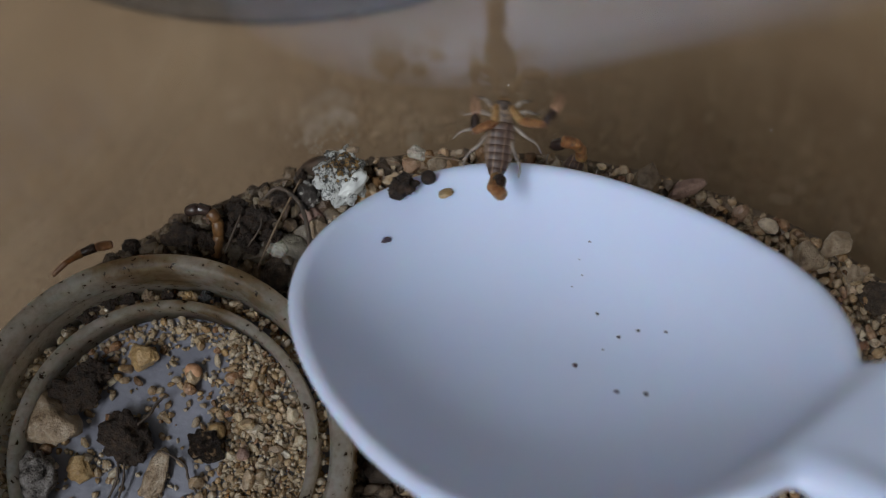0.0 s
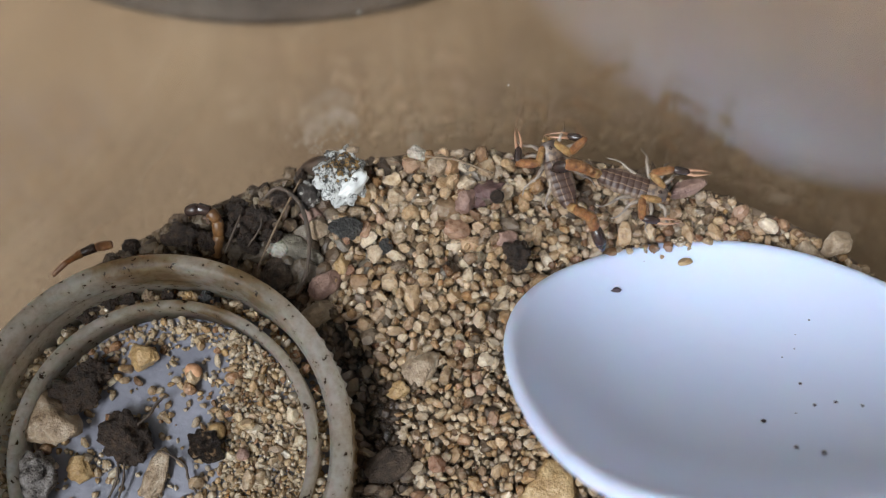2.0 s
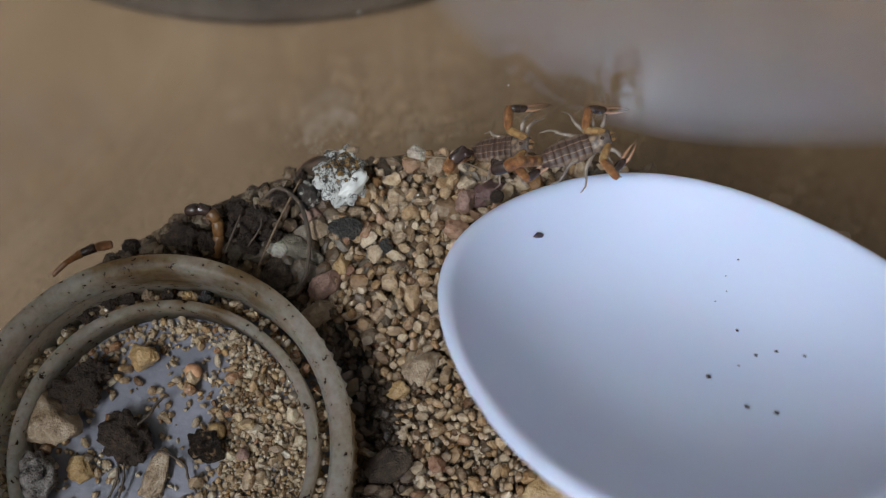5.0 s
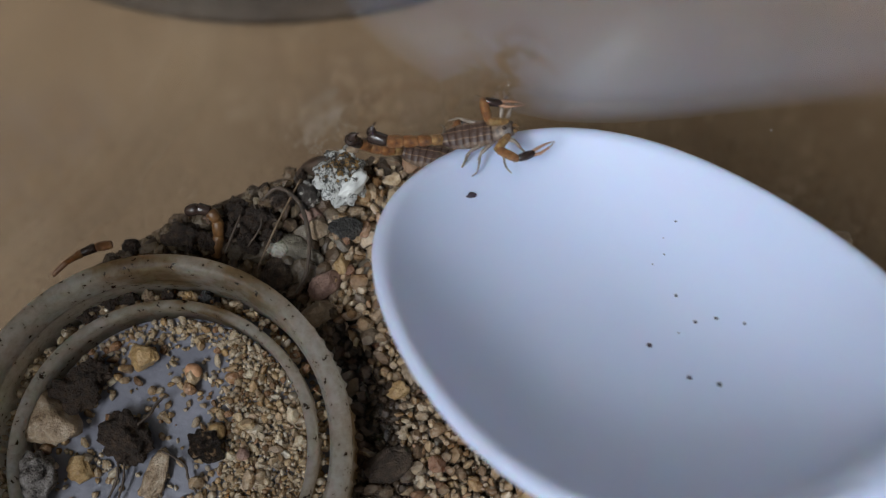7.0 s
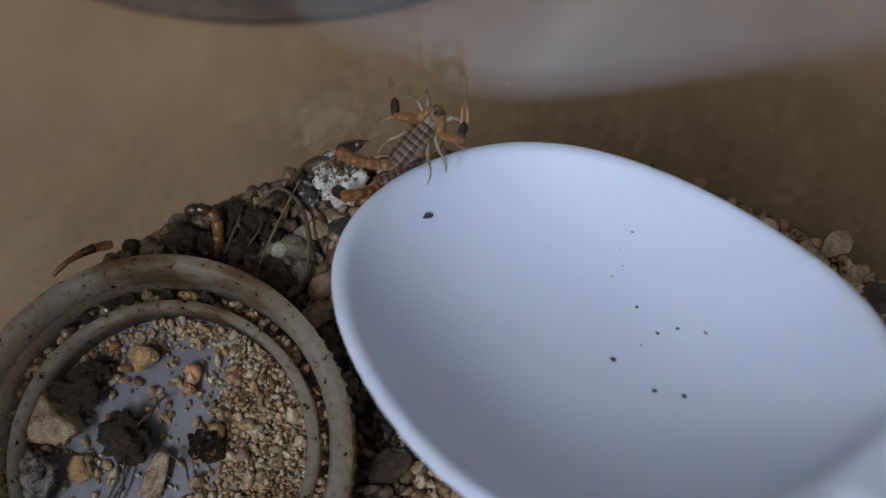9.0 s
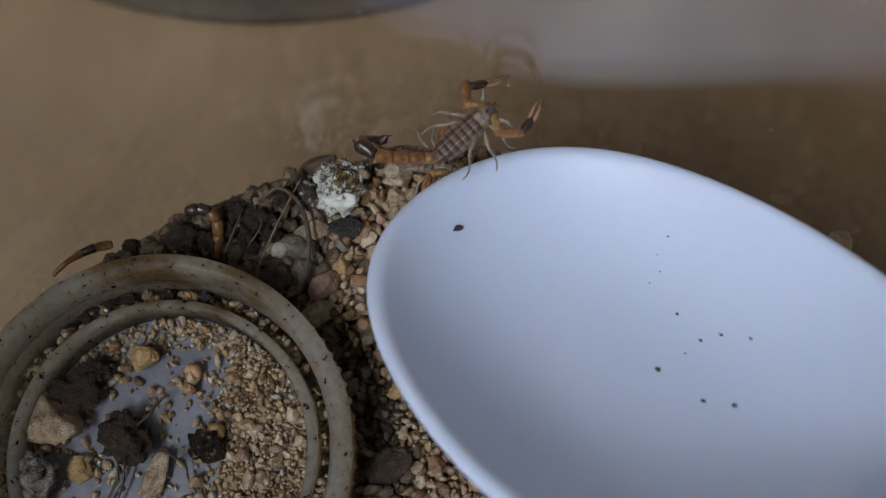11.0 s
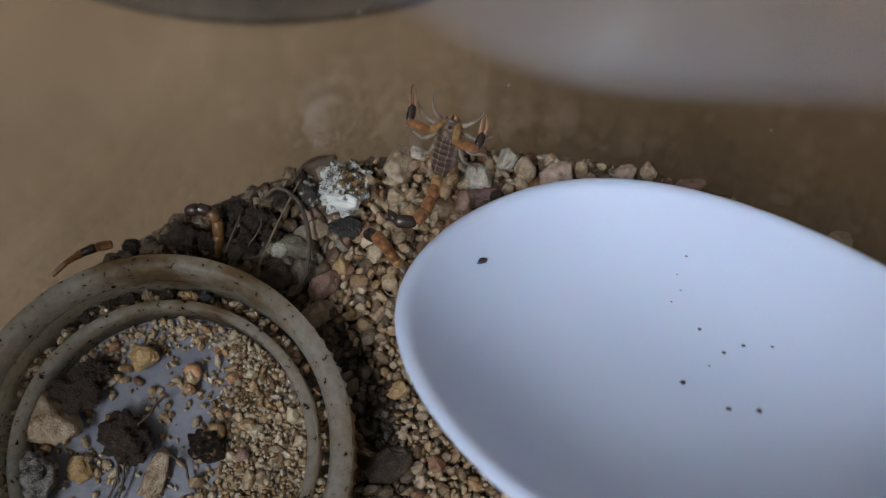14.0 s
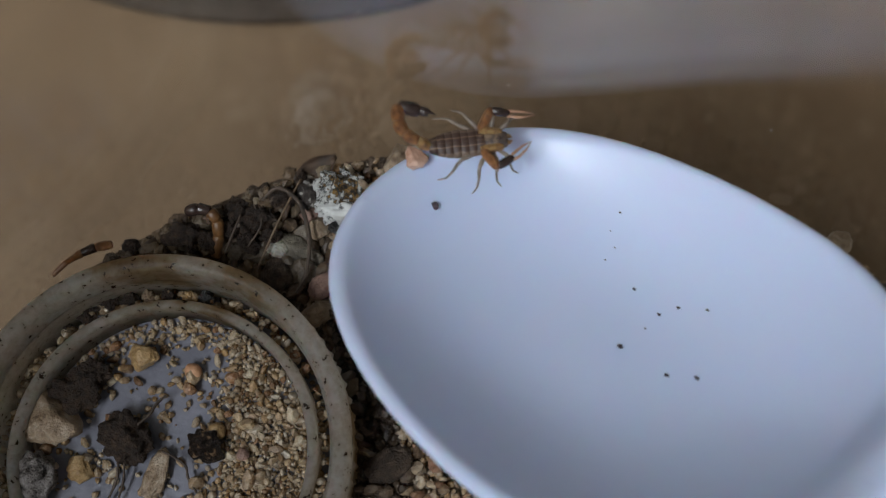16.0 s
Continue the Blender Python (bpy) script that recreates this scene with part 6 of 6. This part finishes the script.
    walk(scorpion_b[1][5], [(0, pm(-2.82, -1.84, 1.51, 0.0, 54.6, -74.6)), (0.5, pm(-5.37, 1.52, 1.35, 0.0, 43.1, 88.1)), (1, pm(-5.80, 1.52, 1.17, 0.0, 41.9, 63.3)), (1.5, pm(-4.09, 1.27, 0.23, 0.0, 65.0, 22.1)), (2, pm(-6.36, -1.12, 1.55, -1.9, 26.4, -175.5)), (2.5, pm(-3.05, -0.29, 1.59, 6.3, -37.0, 170.5)), (3, pm(-2.26, 0.53, 1.56, 27.0, 82.0, 31.0)), (3.5, pm(-2.16, 0.97, 1.02, 49.9, 82.5, 52.2)), (4, pm(-2.14, -1.33, 1.10, 95.8, 58.2, 117.7)), (6.5, pm(-4.32, 0.06, 4.39, 4.2, -14.4, 19.2)), (7, pm(-5.45, -1.63, 4.86, 11.4, -43.8, 19.8)), (7.5, pm(-6.02, -0.42, 1.41, 0.0, -45.0, 125.0)), (8, pm(-6.32, -0.14, 1.38, 0.0, -45.0, 130.0)), (8.5, pm(-6.97, -0.32, 1.27, 0.0, -59.5, -164.4)), (9, pm(-6.12, -0.06, 1.13, 0.0, 39.4, 89.6)), (11.5, pm(-3.23, 0.07, 1.93, 13.8, -44.7, 24.4)), (12, pm(-3.92, -1.62, 0.25, 0.0, 65.0, 70.9)), (12.5, pm(-5.37, -0.14, 0.21, 0.0, 65.0, -169.9)), (13, pm(-6.50, -0.10, 1.37, 0.0, 48.0, 175.1)), (13.5, pm(-6.53, -0.36, 1.36, 0.0, 47.5, -172.3)), (14, pm(-6.33, -0.39, 1.39, 0.0, 49.6, -167.8)), (14.5, pm(-5.25, -0.16, 0.25, 0.0, 65.0, -176.7)), (15, pm(-4.40, -0.59, 0.25, 0.0, 65.0, 140.0)), (15.5, pm(-3.75, -0.22, 0.25, 0.0, 65.0, -0.6)), (16, pm(-3.78, -0.04, 0.25, 0.0, 65.0, -15.6))])
    walk(clod_on_spoon, [(0, pm(-3.23, 3.56, 6.80, -20.8, -34.1, -42.3)), (0.5, pm(1.66, 1.84, 3.98, -18.1, -39.9, -45.3)), (1, pm(8.08, -2.04, 3.30, -19.1, -45.3, -50.2)), (1.5, pm(6.30, -0.65, 1.40, 0.0, -0.0, 0.0)), (2, pm(6.30, -0.65, 0.80, 0.0, -0.0, 0.0)), (2.5, pm(6.30, -0.65, -1.40, 0.0, -0.0, 0.0)), (16, pm(6.30, -0.65, -1.40, 0.0, -0.0, 0.0))])
    walk(pellet, [(0, pm(-1.19, 4.40, 6.38, -20.8, -34.1, -42.3)), (0.5, pm(3.76, 2.61, 3.74, -18.1, -39.9, -45.3)), (1, pm(10.26, -1.49, 3.12, -19.1, -45.3, -50.2)), (1.5, pm(4.66, 4.35, 1.20, 0.0, -0.0, 0.0)), (16, pm(4.66, 4.35, 1.20, 0.0, -0.0, 0.0))])
    walk(flake, [(0, pm(0.23, 3.14, 6.10, -20.8, -34.1, -42.3)), (0.5, pm(5.15, 1.30, 3.64, -18.1, -39.9, -45.3)), (1, pm(11.52, -2.93, 3.20, -19.1, -45.3, -50.2)), (1.5, pm(15.73, -0.04, 2.67, -16.7, -49.0, -58.6)), (2, pm(20.98, -0.95, -0.85, -12.9, -52.3, -63.0)), (2.5, pm(19.28, 2.15, 0.37, -11.0, -48.1, -62.0)), (3, pm(19.85, 4.69, 0.60, 0.0, -0.0, 0.0)), (16, pm(19.85, 4.69, 0.60, 0.0, -0.0, 0.0))])
    walk(crumb, [(0, pm(-17.22, -1.09, -2.07, 0, 0, 0)), (15, pm(-17.22, -1.09, -2.07, 0, 0, 0)), (15.5, pm(-17.00, 1.21, -2.21, 0, 0, 60)), (16, pm(-16.91, 1.03, -2.28, 0, 0, 85))])
    walk(white_stone, [(0, pm(-8.66, 6.29, 1.50, 0, 0, 0)), (9.2, pm(-8.66, 6.29, 1.50, 0, 0, 0)), (11.3, pm(-8.63, 5.17, 1.50, 0, 0, -48)), (13, pm(-8.20, 5.17, 1.50, 0, 0, -55)), (14.5, pm(-8.20, 5.17, 1.50, 0, 0, -55)), (15.5, pm(-8.76, 4.41, 1.50, 0, 0, -50)), (16, pm(-8.76, 4.41, 1.50, 0, 0, -46))])
    walk(DUG[0], [(0, pm(-3.86, 4.88, -4.00, 0, 0, -130)), (9.2, pm(-3.86, 4.88, -4.00, 0, 0, -130)), (11.3, pm(-3.86, 7.38, 0.80, 0, 0, -90)), (16, pm(-3.86, 7.38, 0.80, 0, 0, -90))])
    walk(DUG[1], [(0, pm(3.02, 3.65, -4.00, 0, 0, -93)), (9.2, pm(3.02, 3.65, -4.00, 0, 0, -93)), (11.3, pm(3.02, 6.15, 0.80, 0, 0, -53)), (16, pm(3.02, 6.15, 0.80, 0, 0, -53))])
    walk(DUG[2], [(0, pm(5.68, 5.30, -4.00, 0, 0, -56)), (9.2, pm(5.68, 5.30, -4.00, 0, 0, -56)), (11.3, pm(5.68, 7.80, 0.80, 0, 0, -16)), (16, pm(5.68, 7.80, 0.80, 0, 0, -16))])
    walk(DUG[3], [(0, pm(7.03, 4.47, -4.00, 0, 0, -19)), (9.2, pm(7.03, 4.47, -4.00, 0, 0, -19)), (11.3, pm(7.03, 6.97, 0.80, 0, 0, 21)), (16, pm(7.03, 6.97, 0.80, 0, 0, 21))])
    walk(DUG[4], [(0, pm(9.80, 3.76, -4.00, 0, 0, 18)), (9.2, pm(9.80, 3.76, -4.00, 0, 0, 18)), (11.3, pm(9.80, 6.26, 0.80, 0, 0, 58)), (16, pm(9.80, 6.26, 0.80, 0, 0, 58))])
    walk(DUG[5], [(0, pm(12.68, 2.48, -4.00, 0, 0, -125)), (9.2, pm(12.68, 2.48, -4.00, 0, 0, -125)), (11.3, pm(12.68, 4.98, 0.80, 0, 0, -85)), (16, pm(12.68, 4.98, 0.80, 0, 0, -85))])
    walk(DUG[6], [(0, pm(15.79, 3.65, -4.00, 0, 0, -88)), (9.2, pm(15.79, 3.65, -4.00, 0, 0, -88)), (11.3, pm(15.79, 6.15, 0.80, 0, 0, -48)), (16, pm(15.79, 6.15, 0.80, 0, 0, -48))])
    walk(DUG[7], [(0, pm(17.58, 2.48, -4.00, 0, 0, -51)), (9.2, pm(17.58, 2.48, -4.00, 0, 0, -51)), (11.3, pm(17.58, 4.98, 0.80, 0, 0, -11)), (16, pm(17.58, 4.98, 0.80, 0, 0, -11))])
    walk(DUG[8], [(0, pm(3.89, -2.18, -4.00, 0, 0, -14)), (9.2, pm(3.89, -2.18, -4.00, 0, 0, -14)), (11.3, pm(3.89, 0.32, 0.80, 0, 0, 26)), (16, pm(3.89, 0.32, 0.80, 0, 0, 26))])
    walk(DUG[9], [(0, pm(8.47, -0.89, -4.00, 0, 0, 23)), (9.2, pm(8.47, -0.89, -4.00, 0, 0, 23)), (11.3, pm(8.47, 1.61, 0.80, 0, 0, 63)), (16, pm(8.47, 1.61, 0.80, 0, 0, 63))])
    walk(DUG[10], [(0, pm(17.51, 3.56, -4.00, 0, 0, -120)), (9.2, pm(17.51, 3.56, -4.00, 0, 0, -120)), (11.3, pm(17.51, 6.06, 2.50, 0, 0, -80)), (16, pm(17.51, 6.06, 2.50, 0, 0, -80))])
    walk(spoon_pebble, [(0, pm(-0.45, 5.07, -1.50, 0.0, -0.0, 0.0)), (14.5, pm(-0.45, 5.07, -1.50, 0.0, -0.0, 0.0)), (15, pm(-0.42, 3.41, 4.00, 0.0, -0.0, 0.0)), (15.5, pm(-0.68, 3.55, 7.43, 0.0, -0.0, 0.0)), (16, pm(-2.12, 4.95, 9.84, 0.0, -0.0, 0.0))])
    for body, start in ((scorpion_a[0], 0.0), (scorpion_b[0], 1.3)):
        for k, leg in enumerate(o for o in body.children if o.name.startswith("leg")):
            rest = leg.matrix_basis.copy()
            walk(leg, [(i * 0.5, rest @ pose(0, 0, 0, 0, 0, 9 * math.sin(i * 1.9 + k * 1.7 + start))) for i in range(33)])


motions()
